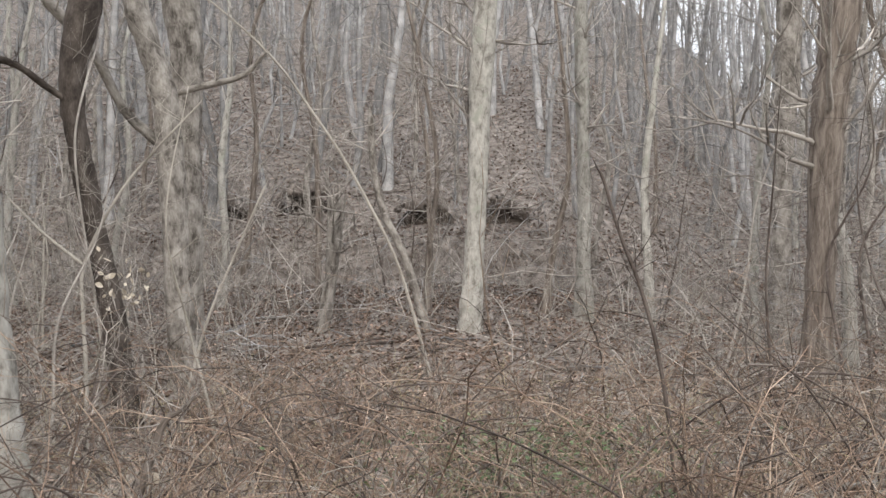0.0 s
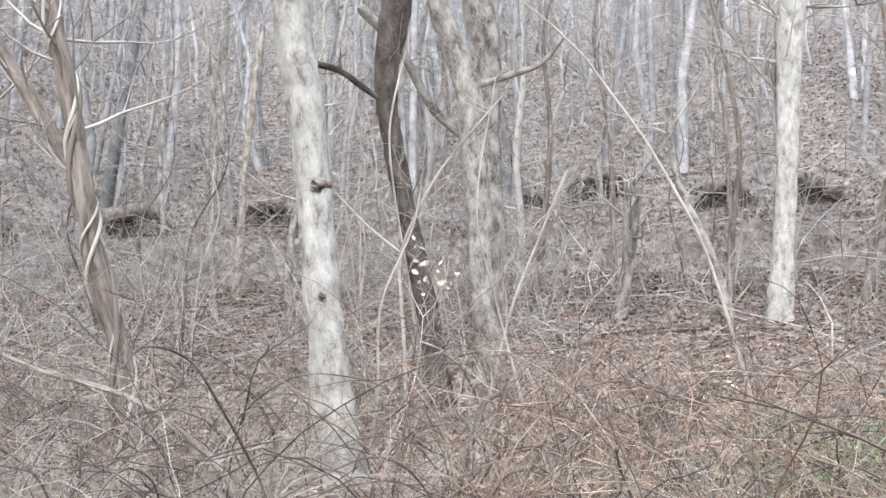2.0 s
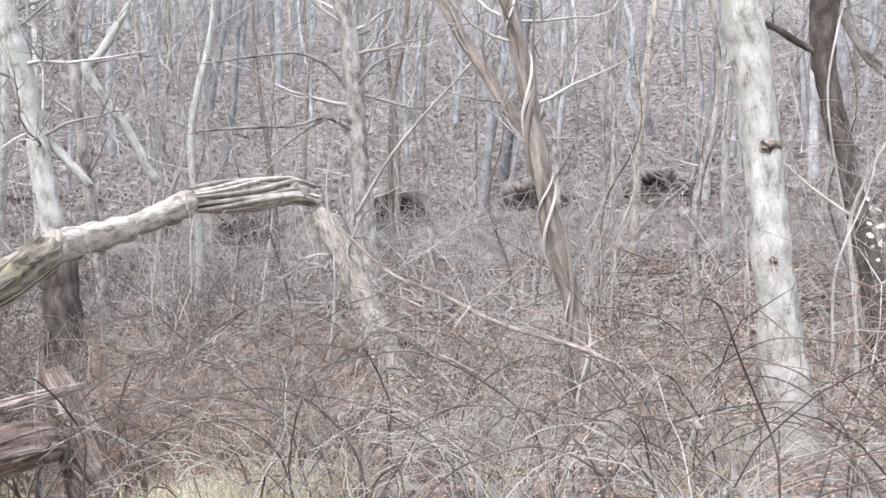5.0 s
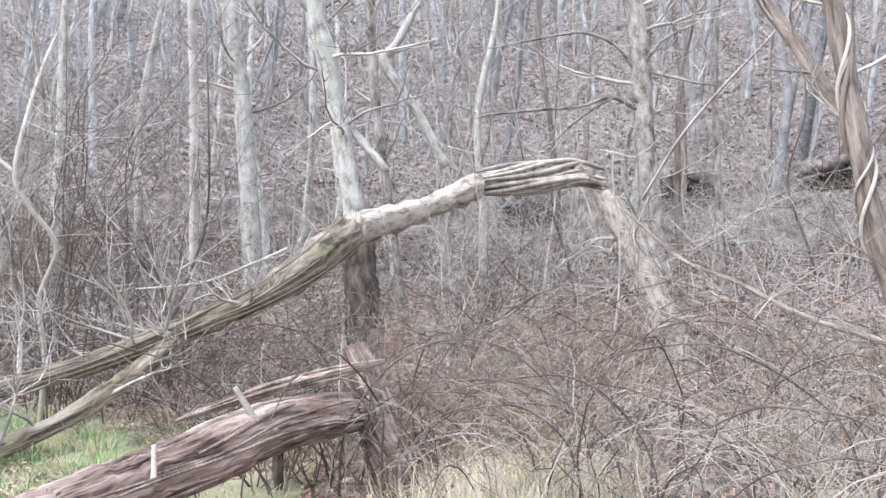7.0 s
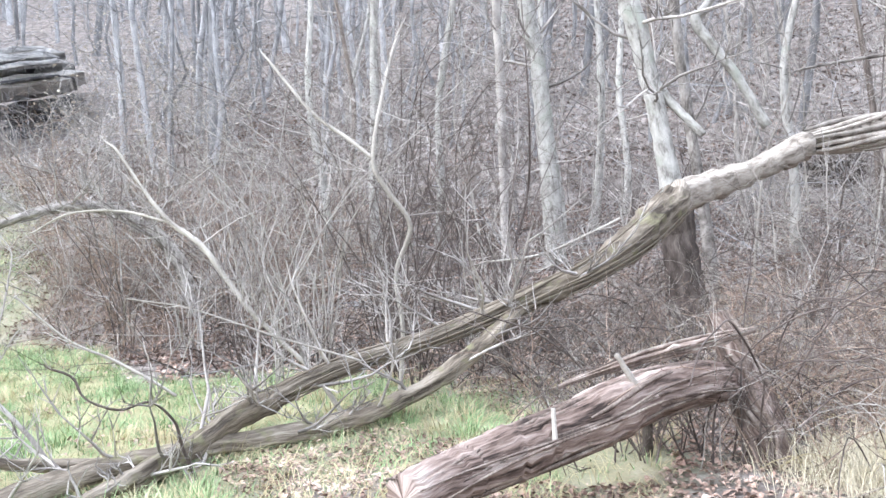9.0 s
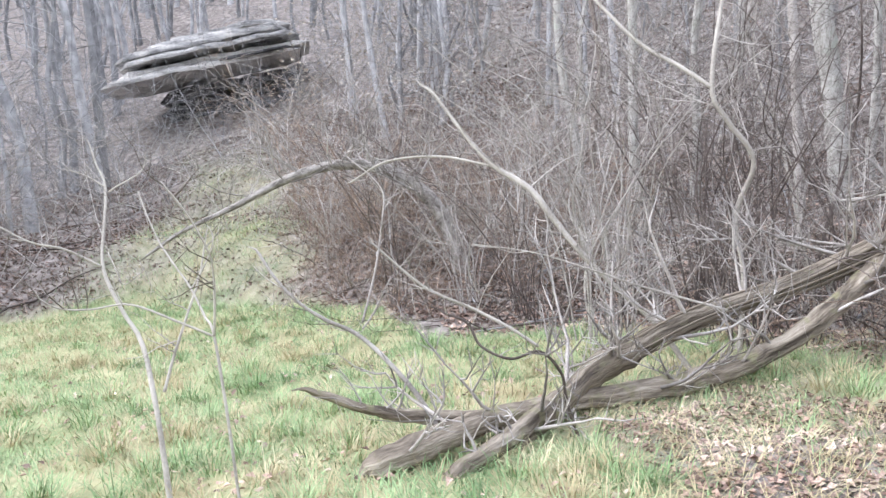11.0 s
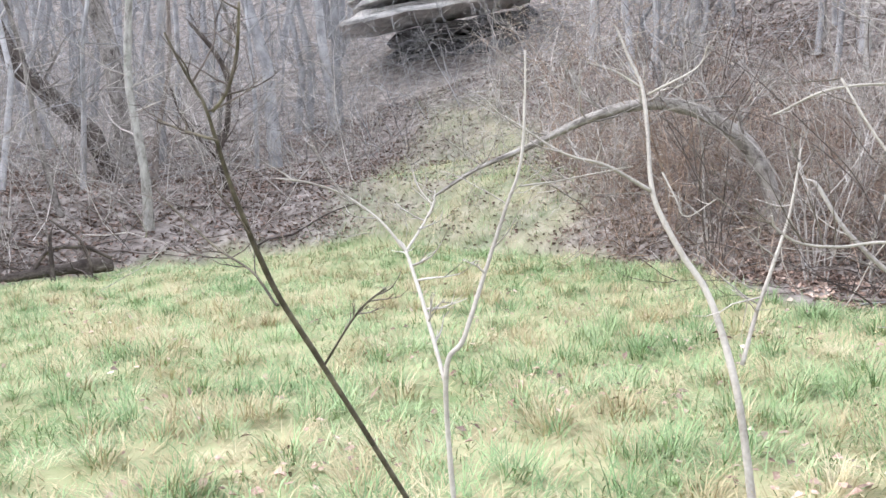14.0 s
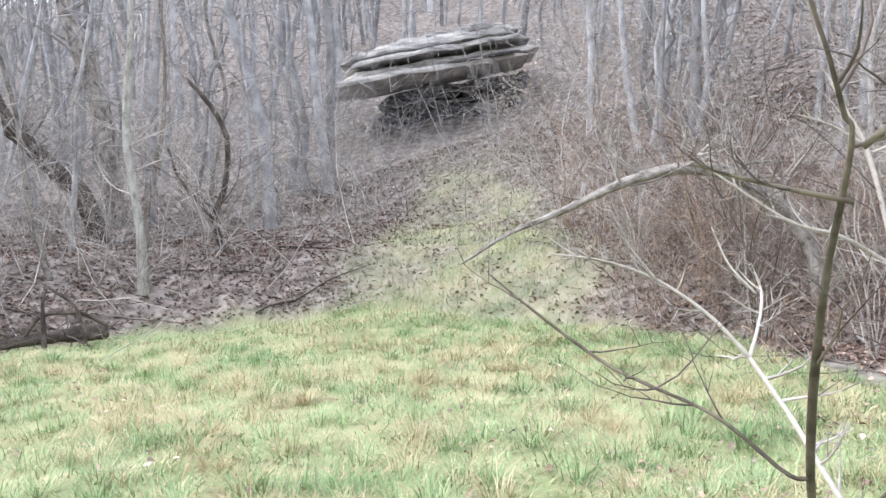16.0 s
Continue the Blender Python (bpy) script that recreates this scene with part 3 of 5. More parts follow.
tree("long_branch", [(-8.59, 6.57, 1.88, 0.0171), (-7.47, 6.31, 1.38, 0.0190), (-6.57, 6.07, 1.21, 0.0190), (-5.6, 5.81, 0.98, 0.0215), (-4.54, 5.63, 0.82, 0.0234), (-3.82, 5.37, 0.61, 0.0239), (-3.31, 5.08, 0.43, 0.0245), (-2.85, 4.74, 0.1, 0.0250)], brown_bark, "long fallen branch arching over the brambles", seed=25, plant=False, count=8, length=0.7, levels=1)
tree("pale_leaning_tree", [(-9.23, -0.31, 0.09, 0.0228), (-9.32, -0.61, 0.41, 0.0228), (-9.4, -0.87, 0.7, 0.0252), (-9.52, -1.09, 1.02, 0.0252), (-9.62, -1.28, 1.3, 0.0258), (-9.83, -1.56, 1.52, 0.0240), (-10.02, -1.79, 1.82, 0.0180), (-10.21, -2.03, 2.2, 0.0138)], pale_twig, "pale bent dead tree leaning over the clearing", [[(-9.83, -1.56, 1.51, 0.0128), (-10.11, -2.01, 1.63, 0.0120), (-10.27, -2.5, 1.62, 0.0109), (-10.43, -2.84, 1.46, 0.0097)]], twig_mat, seed=26, count=34, frm=0.3, length=1.0)
tree("pale_forked_tree", [(-9.75, 0.62, 0.39, 0.0210), (-9.76, 0.57, 0.93, 0.0210), (-9.62, 0.7, 1.41, 0.0210), (-9.58, 0.47, 1.77, 0.0203), (-9.61, 0.35, 2.07, 0.0210), (-9.77, 0.52, 2.82, 0.0165), (-9.94, 0.69, 3.3, 0.0142)], pale_twig, "slim pale forked young tree", [[(-9.61, 0.35, 2.07, 0.0210), (-9.76, 0.14, 2.27, 0.0180), (-10.02, -0.18, 2.56, 0.0165), (-10.38, -0.57, 3.13, 0.0128)]], twig_mat, seed=27, count=24, length=1.0)
tree("arched_tree", [(-16.37, -1.49, -0.54, 0.1682), (-16.39, -1.55, -0.23, 0.1525), (-16.44, -1.71, 0.47, 0.1365), (-16.49, -1.93, 0.97, 0.1288), (-16.48, -2.31, 1.36, 0.1202), (-16.49, -2.84, 1.66, 0.1119), (-16.4, -3.55, 1.73, 0.0955), (-16.28, -4.33, 1.53, 0.0723), (-16.12, -5.11, 1.17, 0.0498), (-15.9, -5.88, 0.85, 0.035), (-15.67, -6.36, 0.55, 0.0241)], grey_bark, "bare tree arched over to the ground", seed=28, count=22, frm=0.3, length=1.2)
tree("curved_tree", [(-23.52, -12.25, -1.14, 0.1375), (-23.46, -12.42, -0.68, 0.1129), (-23.33, -12.76, 0.12, 0.0885), (-23.24, -12.98, 0.9, 0.0723), (-23.33, -12.76, 1.68, 0.0643), (-23.35, -12.69, 2.71, 0.0563), (-23.25, -12.96, 3.41, 0.0524), (-23.08, -13.38, 3.97, 0.0405)], dark_bark, "thin dark crooked tree at the clearing's edge", [[(-23.24, -12.98, 0.9, 0.0482), (-22.78, -13.57, 1.8, 0.0358), (-22.6, -13.74, 2.43, 0.0277)]], dark_twig, seed=29, count=12)
tree("leaning_tree", [(-24.83, -16.67, 0.31, 0.287), (-24.77, -16.77, 0.88, 0.2525), (-24.62, -17.04, 1.59, 0.2294), (-24.37, -17.48, 2.08, 0.2181), (-24.05, -18.01, 2.77, 0.2068), (-23.72, -18.51, 3.5, 0.1958), (-23.27, -19.21, 5.86, 0.1371), (-22.67, -19.91, 8.21, 0.049)], dark_bark, "dark tree leaning at the clearing's edge", seed=30, frm=0.5)
tree("leaning_tree", [(-26.79, -17.24, 0.22, 0.3317), (-26.74, -17.32, 2.23, 0.2918), (-26.66, -17.48, 3.76, 0.2796), (-26.48, -17.82, 5.11, 0.2679), (-26.22, -18.27, 6.73, 0.176), (-25.99, -18.67, 9.69, 0.1232), (-25.59, -19.07, 12.66, 0.044)], grey_bark, "thick grey tree on the slope behind the clearing", seed=31, frm=0.4)
tree("brush_pile", [(-17.99, -12.91, -0.87, 0.138), (-17.58, -13.24, -0.88, 0.124), (-17.14, -13.58, -0.89, 0.091), (-16.66, -13.96, -0.93, 0.078)], dark_bark, "dark dead log heaped with dead branches at the grass edge", [[(-17.32, -12.89, -1.02, 0.0352), (-17.31, -12.91, -0.72, 0.0301), (-17.32, -13.08, -0.35, 0.0302), (-17.26, -13.39, -0.12, 0.0253)], [(-17.75, -12.73, -0.74, 0.0307), (-17.45, -13.06, -0.51, 0.0304), (-17.08, -13.49, -0.51, 0.0302), (-16.92, -13.74, -0.86, 0.0253)], [(-16.92, -13.36, -1.22, 0.04), (-16.92, -13.37, -0.85, 0.0399), (-17, -13.43, -0.36, 0.03)]], dark_twig, seed=32, plant=False, count=18, frm=0.2, length=0.5, lift=-0.1, category="brush pile")

part("bare_top", bole([(-10.45, 5.76, 2.2, 0.1455), (-10.45, 5.21, 1.98, 0.1486), (-10.46, 4.59, 1.77, 0.1721), (-10.41, 4.03, 1.63, 0.1941)], 14, seed=61, rough=0.18), dead_wood, fallen, "bleached bare wood without bark")


def fibres(rows, count, width, seed, twist=1.0):
    """Split wood: long thin strips that wind along a broken stem."""
    rng = np.random.default_rng(seed)
    s = spline(rows, 8)
    out = []
    for i in range(count):
        a = 2 * math.pi * i / count + rng.uniform(-0.2, 0.2)
        t = np.linspace(0, 1, len(s))
        lo, hi = sorted(rng.choice(len(s), 2, replace=False)) if i % 3 == 0 else (0, len(s) - 1)
        if hi - lo < 6:
            lo, hi = 0, len(s) - 1
        ang = a + twist * t + 0.25 * np.sin(5 * t + i)
        T = unit(np.gradient(s[:, :3], axis=0))
        U = unit(np.cross(T, [0, 0, 1.0]))
        W = np.cross(U, T)
        rad = s[:, 3] * (0.85 + 0.3 * rng.random())
        c = s[:, :3] + rad[:, None] * (U * np.cos(ang)[:, None] + W * np.sin(ang)[:, None])
        w = width * rng.uniform(0.5, 1.3)
        out.append((c[lo:hi + 1], w * (0.35 + np.sin(np.linspace(0.15, 2.9, hi + 1 - lo)))))
    return out


crown_rows = [(-10.34, 7.69, 2.36, 0.1583), (-10.4, 7.31, 2.44, 0.1714), (-10.44, 6.77, 2.37, 0.1824), (-10.45, 6.24, 2.3, 0.1629), (-10.45, 5.7, 2.23, 0.1226)]
core = [(x, y, z, r * 0.72) for x, y, z, r in crown_rows]
part("shattered_core", bole(core, 12, seed=62, rough=0.3), dead_wood, fallen, "grey weathered split wood")
for c, w in fibres(crown_rows, 16, 0.035, 63):
    part("splinter", tubes(c[None], w[None], 5), dead_strip, fallen)
for c, w in fibres([(-5.48, -0.24, 0.12, 0.127), (-5.7, 0.07, 0.14, 0.1396), (-5.89, 0.41, 0.17, 0.1494), (-6.06, 0.78, 0.21, 0.1594), (-6.21, 1.15, 0.26, 0.1662), (-6.37, 1.56, 0.34, 0.1666), (-6.56, 2.02, 0.34, 0.1522), (-6.64, 2.29, 0.32, 0.124)], 26, 0.010, 67, 0.35):
    part("bark_strip", tubes(c[None], w[None], 5), strip_wood, rotten)
for c, w in fibres([(-6.42, 2.6, -0.37, 0.2107), (-6.5, 2.56, -0.15, 0.1681), (-6.59, 2.5, 0.13, 0.1383), (-6.72, 2.47, 0.39, 0.1139), (-6.8, 2.42, 0.59, 0.1014), (-6.88, 2.38, 0.76, 0.0764)], 22, 0.013, 66, 0.25):
    part("splinter", tubes(c[None], w[None], 5), strip_wood, stump_host)
for c, w in fibres([(-9.99, 3.77, 1.59, 0.1893), (-9.41, 3, 1.2, 0.1607), (-9.25, 2.35, 0.88, 0.1203), (-9.35, 1.78, 0.65, 0.1077), (-9.17, 0.83, 0.37, 0.0815), (-8.74, -0.12, 0.23, 0.0846), (-8.48, -0.71, 0.07, 0.09)], 16, 0.009, 69, 1.2):
    part("bark_strip", tubes(c[None], w[None], 5), moss_bark, fallen)
slab_rows = [(-6.50, 2.45, 0.69, 0.010), (-6.50, 2.22, 0.65, 0.028), (-6.53, 1.93, 0.60, 0.036), (-6.54, 1.55, 0.53, 0.034), (-6.55, 1.23, 0.45, 0.018), (-6.50, 1.0, 0.40, 0.006)]
part("bark_slab", bole(slab_rows, 18, seed=64, rough=0.3), log_bark, rotten, "long splintered slab of brown wood")
for k, (c, w) in enumerate(fibres([(x, y, z + 0.01, r * 1.15) for x, y, z, r in slab_rows], 13, 0.009, 68, 0.6)):
    part("splinter", tubes(c[None], w[None], 5), (strip_wood, dead_strip)[k % 3 == 0], rotten)
g = np.random.default_rng(690)
for k in range(7):
    a = np.array([-6.62 + g.normal(0, 0.05), 2.3 + g.normal(0, 0.06), 0.42 + g.normal(0, 0.05)])
    d = np.array([g.normal(-0.05, 0.12), g.uniform(0.1, 0.45), g.uniform(-0.35, 0.12)])
    rows = [(*a, 0.008), (*(a + d * 0.5 + g.normal(0, 0.02, 3)), 0.006), (*(a + d), 0.002)]
    part("splinter", bole(rows, 5, seed=691 + k, rough=0.2), (dead_strip, strip_wood)[k % 2], rotten)
for rows in ([(-5.86, 0.73, 0.21, 0.0167), (-5.91, 0.74, 0.42, 0.0134)], [(-6.24, 1.49, 0.34, 0.0222), (-6.23, 1.38, 0.5, 0.0218), (-6.26, 1.3, 0.64, 0.0145)]):
    part("branch_stub", bole(rows, 8, seed=65, rough=0.15), pale_twig, rotten, "pale broken branch stub")

# ---- thin trees and canes among the trunks ----
tree("thin_tree", [(-3.46, 8.72, 0.91, 0.0198), (-3.5, 8.7, 1.51, 0.0187), (-3.5, 8.7, 2.01, 0.0171), (-3.19, 8.71, 2.69, 0.0143), (-2.84, 8.77, 3.17, 0.0121), (-2.46, 8.82, 3.61, 0.0077)], pale_twig, "thin pale forked tree in the undergrowth", [[(-3.5, 8.7, 1.99, 0.0182), (-3.87, 8.66, 2.28, 0.0150), (-4.15, 8.65, 2.55, 0.0135)]], pale_twig, seed=70, count=10, length=0.8)
tree("thin_tree", [(-2.69, 9.9, 1.1, 0.0176), (-2.56, 9.93, 1.56, 0.0165), (-2.31, 9.99, 2.21, 0.0149), (-2.05, 10.04, 2.87, 0.0121)], pale_twig, "thin pale slanting stem in the undergrowth", (), pale_twig, seed=71, count=6, length=0.7)
tree("broken_tree", [(-2.17, 15.78, 0.88, 0.1327), (-2.01, 15.8, 1.79, 0.1224), (-1.94, 15.81, 2.6, 0.1328), (-1.89, 15.82, 3.47, 0.1744)], grey_bark, "short broken-off pale trunk with twigs at its top", seed=72, sharp=False, count=7, frm=0.6, length=1.1, curl=1.0)
tree("bowed_tree", [(-0.27, 9.91, 1.39, 0.0184), (-0.51, 9.9, 2.13, 0.0169), (-0.81, 9.89, 2.73, 0.0169), (-1.12, 9.86, 3.28, 0.0158), (-1.43, 9.83, 3.73, 0.0148), (-1.78, 9.78, 4.22, 0.0133), (-2.13, 9.72, 4.59, 0.0122), (-2.54, 9.63, 4.93, 0.0097)], pale_twig, "thin grey tree bowed over in a long curve", (), twig_mat, seed=73, count=14, length=1.1, curl=1.0)
tree("crooked_tree", [(-0.46, 15.91, 1.8, 0.0765), (-0.7, 15.9, 2.5, 0.0728), (-1.04, 15.89, 3.2, 0.0692), (-1.24, 15.87, 4.02, 0.0657), (-1.3, 15.87, 4.83, 0.0623)], grey_bark, "pale crooked leaning stem", seed=74, count=8, length=1.2)
tree("bramble_cane", [(1.53, 5.81, 0.49, 0.0157), (1.48, 5.82, 1, 0.0143), (1.41, 5.84, 1.44, 0.0143), (1.31, 5.86, 1.81, 0.0142), (1.2, 5.89, 2.11, 0.0131), (1.09, 5.91, 2.49, 0.0120)], dark_twig, "tall dark arching bramble cane", (), dark_twig, seed=75, count=8, length=0.5, levels=1, sides=6)
tree("thorn_branch", [(-1.89, 5.66, 0.44, 0.0312), (-1.81, 5.68, 0.7, 0.0271), (-1.75, 5.7, 0.89, 0.0231), (-1.64, 5.73, 0.97, 0.0116)], brown_bark, "dark broken branch standing in the brambles", seed=76, count=8, length=0.7, frm=0.2)

tree("hanging_branch", [(-8.76, 6.98, 2.03, 0.0200), (-8.2, 6.99, 2.69, 0.0176), (-7.64, 6.98, 3.15, 0.0160), (-7.05, 6.98, 3.57, 0.0136), (-6.53, 7.03, 4.03, 0.0112)], twig_mat, "thin branch slanting down before the vine tree", seed=77, count=10, plant=False, length=0.7)
tree("fallen_branch", [(-8.45, 0.01, 0.32, 0.0093), (-8.52, -0.63, 0.54, 0.0083), (-8.53, -0.95, 0.67, 0.0074), (-8.62, -1.39, 0.83, 0.0056), (-8.7, -1.81, 0.91, 0.0047)], pale_twig, "thin pale branch caught on the fallen tree", seed=78, count=12, plant=False, length=0.6, frm=0.1)
tree("fallen_branch", [(-9.42, 2.83, 1.42, 0.0111), (-9.45, 2.47, 1.26, 0.0122), (-9.5, 2, 1.08, 0.0120), (-9.54, 1.48, 1.03, 0.0095)], pale_twig, "pale curved branch lying against the fallen tree", seed=79, count=8, plant=False, length=0.5, frm=0.1)
tree("leafy_stick", [(-6.44, 4.1, -0.17, 0.0233), (-6.34, 4.36, 0.01, 0.0212), (-6.3, 4.57, 0.19, 0.0166)], dark_twig, "dark stick standing in the weeds", seed=80, count=3, length=0.3, sides=6)


def dead_leaf(parent, place, size, seed):
    """A curled hanging leaf with a folded middle."""
    g = np.random.default_rng(seed)
    u, v = unit(g.normal(0, 1, 3) - np.array([0, 0, 1.2])), unit(g.normal(0, 1, 3))
    v = unit(v - u * (u @ v))
    w = np.cross(u, v)
    rows = []
    for f, k in ((0, 0.05), (0.3, 0.8), (0.6, 1.0), (0.85, 0.6), (1.0, 0.05)):
        c = np.array(place) + u * size * f + w * size * 0.25 * f * f
        rows += [c - v * size * 0.33 * k + w * 0.12 * size * k, c, c + v * size * 0.33 * k + w * 0.12 * size * k]
    i = np.arange(15).reshape(5, 3)
    Q = np.stack([i[:-1, :-1], i[:-1, 1:], i[1:, 1:], i[1:, :-1]], -1).reshape(-1, 4)
    part("leaf", (np.array(rows), Q), cream_leaf, parent)


g = np.random.default_rng(400)
twig = thing("leafy_twig", (-3.3, 8.75, 1.3), "thin twig with a cluster of hanging cream dead leaves", "twig")
part("stem", bole([(-3.45, 8.7, 0.2, 0.012), (-3.35, 8.72, 1.0, 0.009), (-3.25, 8.75, 1.7, 0.006), (-3.0, 8.8, 2.05, 0.003)], 6, seed=401), dark_twig, twig)
for i in range(40):
    dead_leaf(twig, (-3.12 + g.normal(0, 0.14), 8.72 + g.normal(0, 0.12), 1.82 + g.normal(0, 0.16)), g.uniform(0.05, 0.09), 410 + i)
pale = thing("pale_leaves", (-6.49, 4.70, 0.05), "pair of pale withered leaves on a stick", "leaf")
part("stem", bole([(-6.47, 4.72, -0.15, 0.006), (-6.49, 4.70, 0.1, 0.005), (-6.49, 4.70, 0.3, 0.003)], 6, seed=402), dark_twig, pale)
for i in range(4):
    dead_leaf(pale, (-6.49 + g.normal(0, 0.03), 4.70 + g.normal(0, 0.03), 0.24 + g.normal(0, 0.03)), 0.13, 450 + i)
bit = thing("bark_flake", (-1.83, 5.75, 0.4), "pale flake of bark caught on a cane", "bark")
part("stem", bole([(-1.83, 5.76, 0.0, 0.006), (-1.84, 5.75, 0.4, 0.005), (-1.82, 5.75, 0.6, 0.004)], 6, seed=403), dark_twig, bit)
for i in range(2):
    dead_leaf(bit, (-1.83, 5.75, 0.57), 0.10, 460 + i)


def vine(parent, rows, turns, radius, seed, mat):
    """A dead vine wound about a stem."""
    g = np.random.default_rng(seed)
    s = spline(rows, 14)
    T = unit(np.gradient(s[:, :3], axis=0))
    U = unit(np.cross(T, [0, 1.0, 0]))
    W = np.cross(T, U)
    a = np.linspace(0, turns * 2 * math.pi, len(s)) + g.uniform(0, 6) + 0.5 * np.sin(np.linspace(0, 9, len(s)))
    c = s[:, :3] + (s[:, 3:4] + radius * 0.8) * (U * np.cos(a)[:, None] + W * np.sin(a)[:, None])
    part("vine", tubes(c[None], np.full((1, len(s)), radius), 6), mat, parent, "dead woody vine")


vine(vine_host, [(-4.73, 6.35, -0.6, 0.1203), (-4.9, 6.36, -0.03, 0.0989), (-5.08, 6.36, 0.46, 0.0939), (-5.19, 6.4, 1.07, 0.089), (-5.32, 6.31, 1.59, 0.0888), (-5.4, 6.26, 2.01, 0.0837), (-5.45, 6.22, 2.42, 0.084), (-5.62, 6.28, 2.97, 0.0809), (-5.74, 6.25, 3.57, 0.0769), (-5.84, 6.23, 4.06, 0.0729), (-6.03, 6.19, 5.8, 0.051), (-6.11, 6.16, 7.54, 0.0182)], 4.5, 0.018, 470, pale_twig)
vine(vine_host, [(-4.73, 6.35, -0.6, 0.1203), (-4.9, 6.36, -0.03, 0.0989), (-5.08, 6.36, 0.46, 0.0939), (-5.19, 6.4, 1.07, 0.089), (-5.32, 6.31, 1.59, 0.0888), (-5.4, 6.26, 2.01, 0.0837), (-5.45, 6.22, 2.42, 0.084), (-5.62, 6.28, 2.97, 0.0809), (-5.74, 6.25, 3.57, 0.0769), (-5.84, 6.23, 4.06, 0.0729), (-6.03, 6.19, 5.8, 0.051), (-6.11, 6.16, 7.54, 0.0182)], 3.2, 0.024, 471, brown_bark)
vine(vine_host, [(-4.73, 6.35, -0.6, 0.1203), (-4.9, 6.36, -0.03, 0.0989), (-5.08, 6.36, 0.46, 0.0939), (-5.19, 6.4, 1.07, 0.089), (-5.32, 6.31, 1.59, 0.0888), (-5.4, 6.26, 2.01, 0.0837), (-5.45, 6.22, 2.42, 0.084), (-5.62, 6.28, 2.97, 0.0809), (-5.74, 6.25, 3.57, 0.0769), (-5.84, 6.23, 4.06, 0.0729), (-6.03, 6.19, 5.8, 0.051), (-6.11, 6.16, 7.54, 0.0182)], 6.0, 0.012, 472, twig_mat)
vine(dark_host, [(-3.56, 10.16, 0.25, 0.2083), (-3.63, 10.14, 0.8, 0.1727), (-3.77, 10.1, 1.68, 0.1445), (-3.9, 10.05, 2.3, 0.1379), (-4.04, 9.99, 2.98, 0.1317), (-4.16, 9.95, 3.6, 0.1468), (-4.2, 9.93, 4.22, 0.1626), (-4.09, 9.97, 5.2, 0.2244), (-3.96, 10.03, 7.7, 0.1571), (-3.68, 10.08, 10.2, 0.0561)], 1.2, 0.014, 473, twig_mat)


def hollow(x, y, z, w, h, seed):
    """An undercut in the bank: shade-coloured earth disc under an overhanging lip with roots."""
    g = np.random.default_rng(seed)
    ob = thing("bank_hollow", (x, y, z - h * 0.5), "dark hollow under an overhanging earth bank with roots", "bank")
    face = unit(np.array([-1.0 - x, -0.5 - y, 0.0]))
    side = np.array([-face[1], face[0], 0])
    p = np.array([x, y, z])
    n, m = 14, 8
    # near-flat disc before the slope; the hollow's shade is in its colour
    V = []
    for i in range(m):
        f = i / (m - 1)
        for k in range(n):
            a = math.pi * 2 * k / n
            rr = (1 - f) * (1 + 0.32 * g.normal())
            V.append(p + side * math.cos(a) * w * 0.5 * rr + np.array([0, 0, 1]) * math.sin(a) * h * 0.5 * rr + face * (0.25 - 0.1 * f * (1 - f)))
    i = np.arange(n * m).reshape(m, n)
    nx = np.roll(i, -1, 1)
    part("recess", (np.array(V), np.stack([i[:-1], nx[:-1], nx[1:], i[1:]], -1).reshape(-1, 4)), hollow_shade_mat, ob, "near-flat disc of earth coloured dark for the hollow's shade")
    lip = [(*(p + side * u * w * 0.62 + face * (0.42 - 0.4 * u * u) + np.array([0, 0, h * (0.62 - 0.45 * u * u) + g.normal(0, 0.09)])), 0.2 - 0.1 * abs(u)) for u in (-1, -0.6, -0.2, 0.2, 0.6, 1)]
    part("lip", bole(lip, 9, seed=seed, rough=0.35), ground_mat, ob, "overhanging lip of leaf-covered earth")
    q = spline(lip, 8)[:, :3]
    j = g.integers(2, len(q) - 2, 7)
    tagged(part("roots", join(sprays(g, q[j] - np.array([0, 0, 0.1]), unit(g.normal(0, 0.8, (7, 3)) - np.array([0, 0, 0.7])), g.uniform(0.3, 0.9, 7) * h, np.full(7, 0.009), levels=1, kids=2, n=5, bend=0.35, lift=-0.3, sides=3)), twig_mat, ob, "hanging fine roots"), kind="stuff")


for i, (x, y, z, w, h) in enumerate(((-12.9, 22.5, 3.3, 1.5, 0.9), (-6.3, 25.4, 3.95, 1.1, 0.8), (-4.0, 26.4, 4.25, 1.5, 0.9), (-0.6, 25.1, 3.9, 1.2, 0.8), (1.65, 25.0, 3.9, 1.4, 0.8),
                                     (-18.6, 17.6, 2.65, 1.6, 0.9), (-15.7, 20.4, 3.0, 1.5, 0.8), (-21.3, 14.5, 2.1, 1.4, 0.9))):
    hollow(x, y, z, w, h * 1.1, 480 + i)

# bushes of arching stems


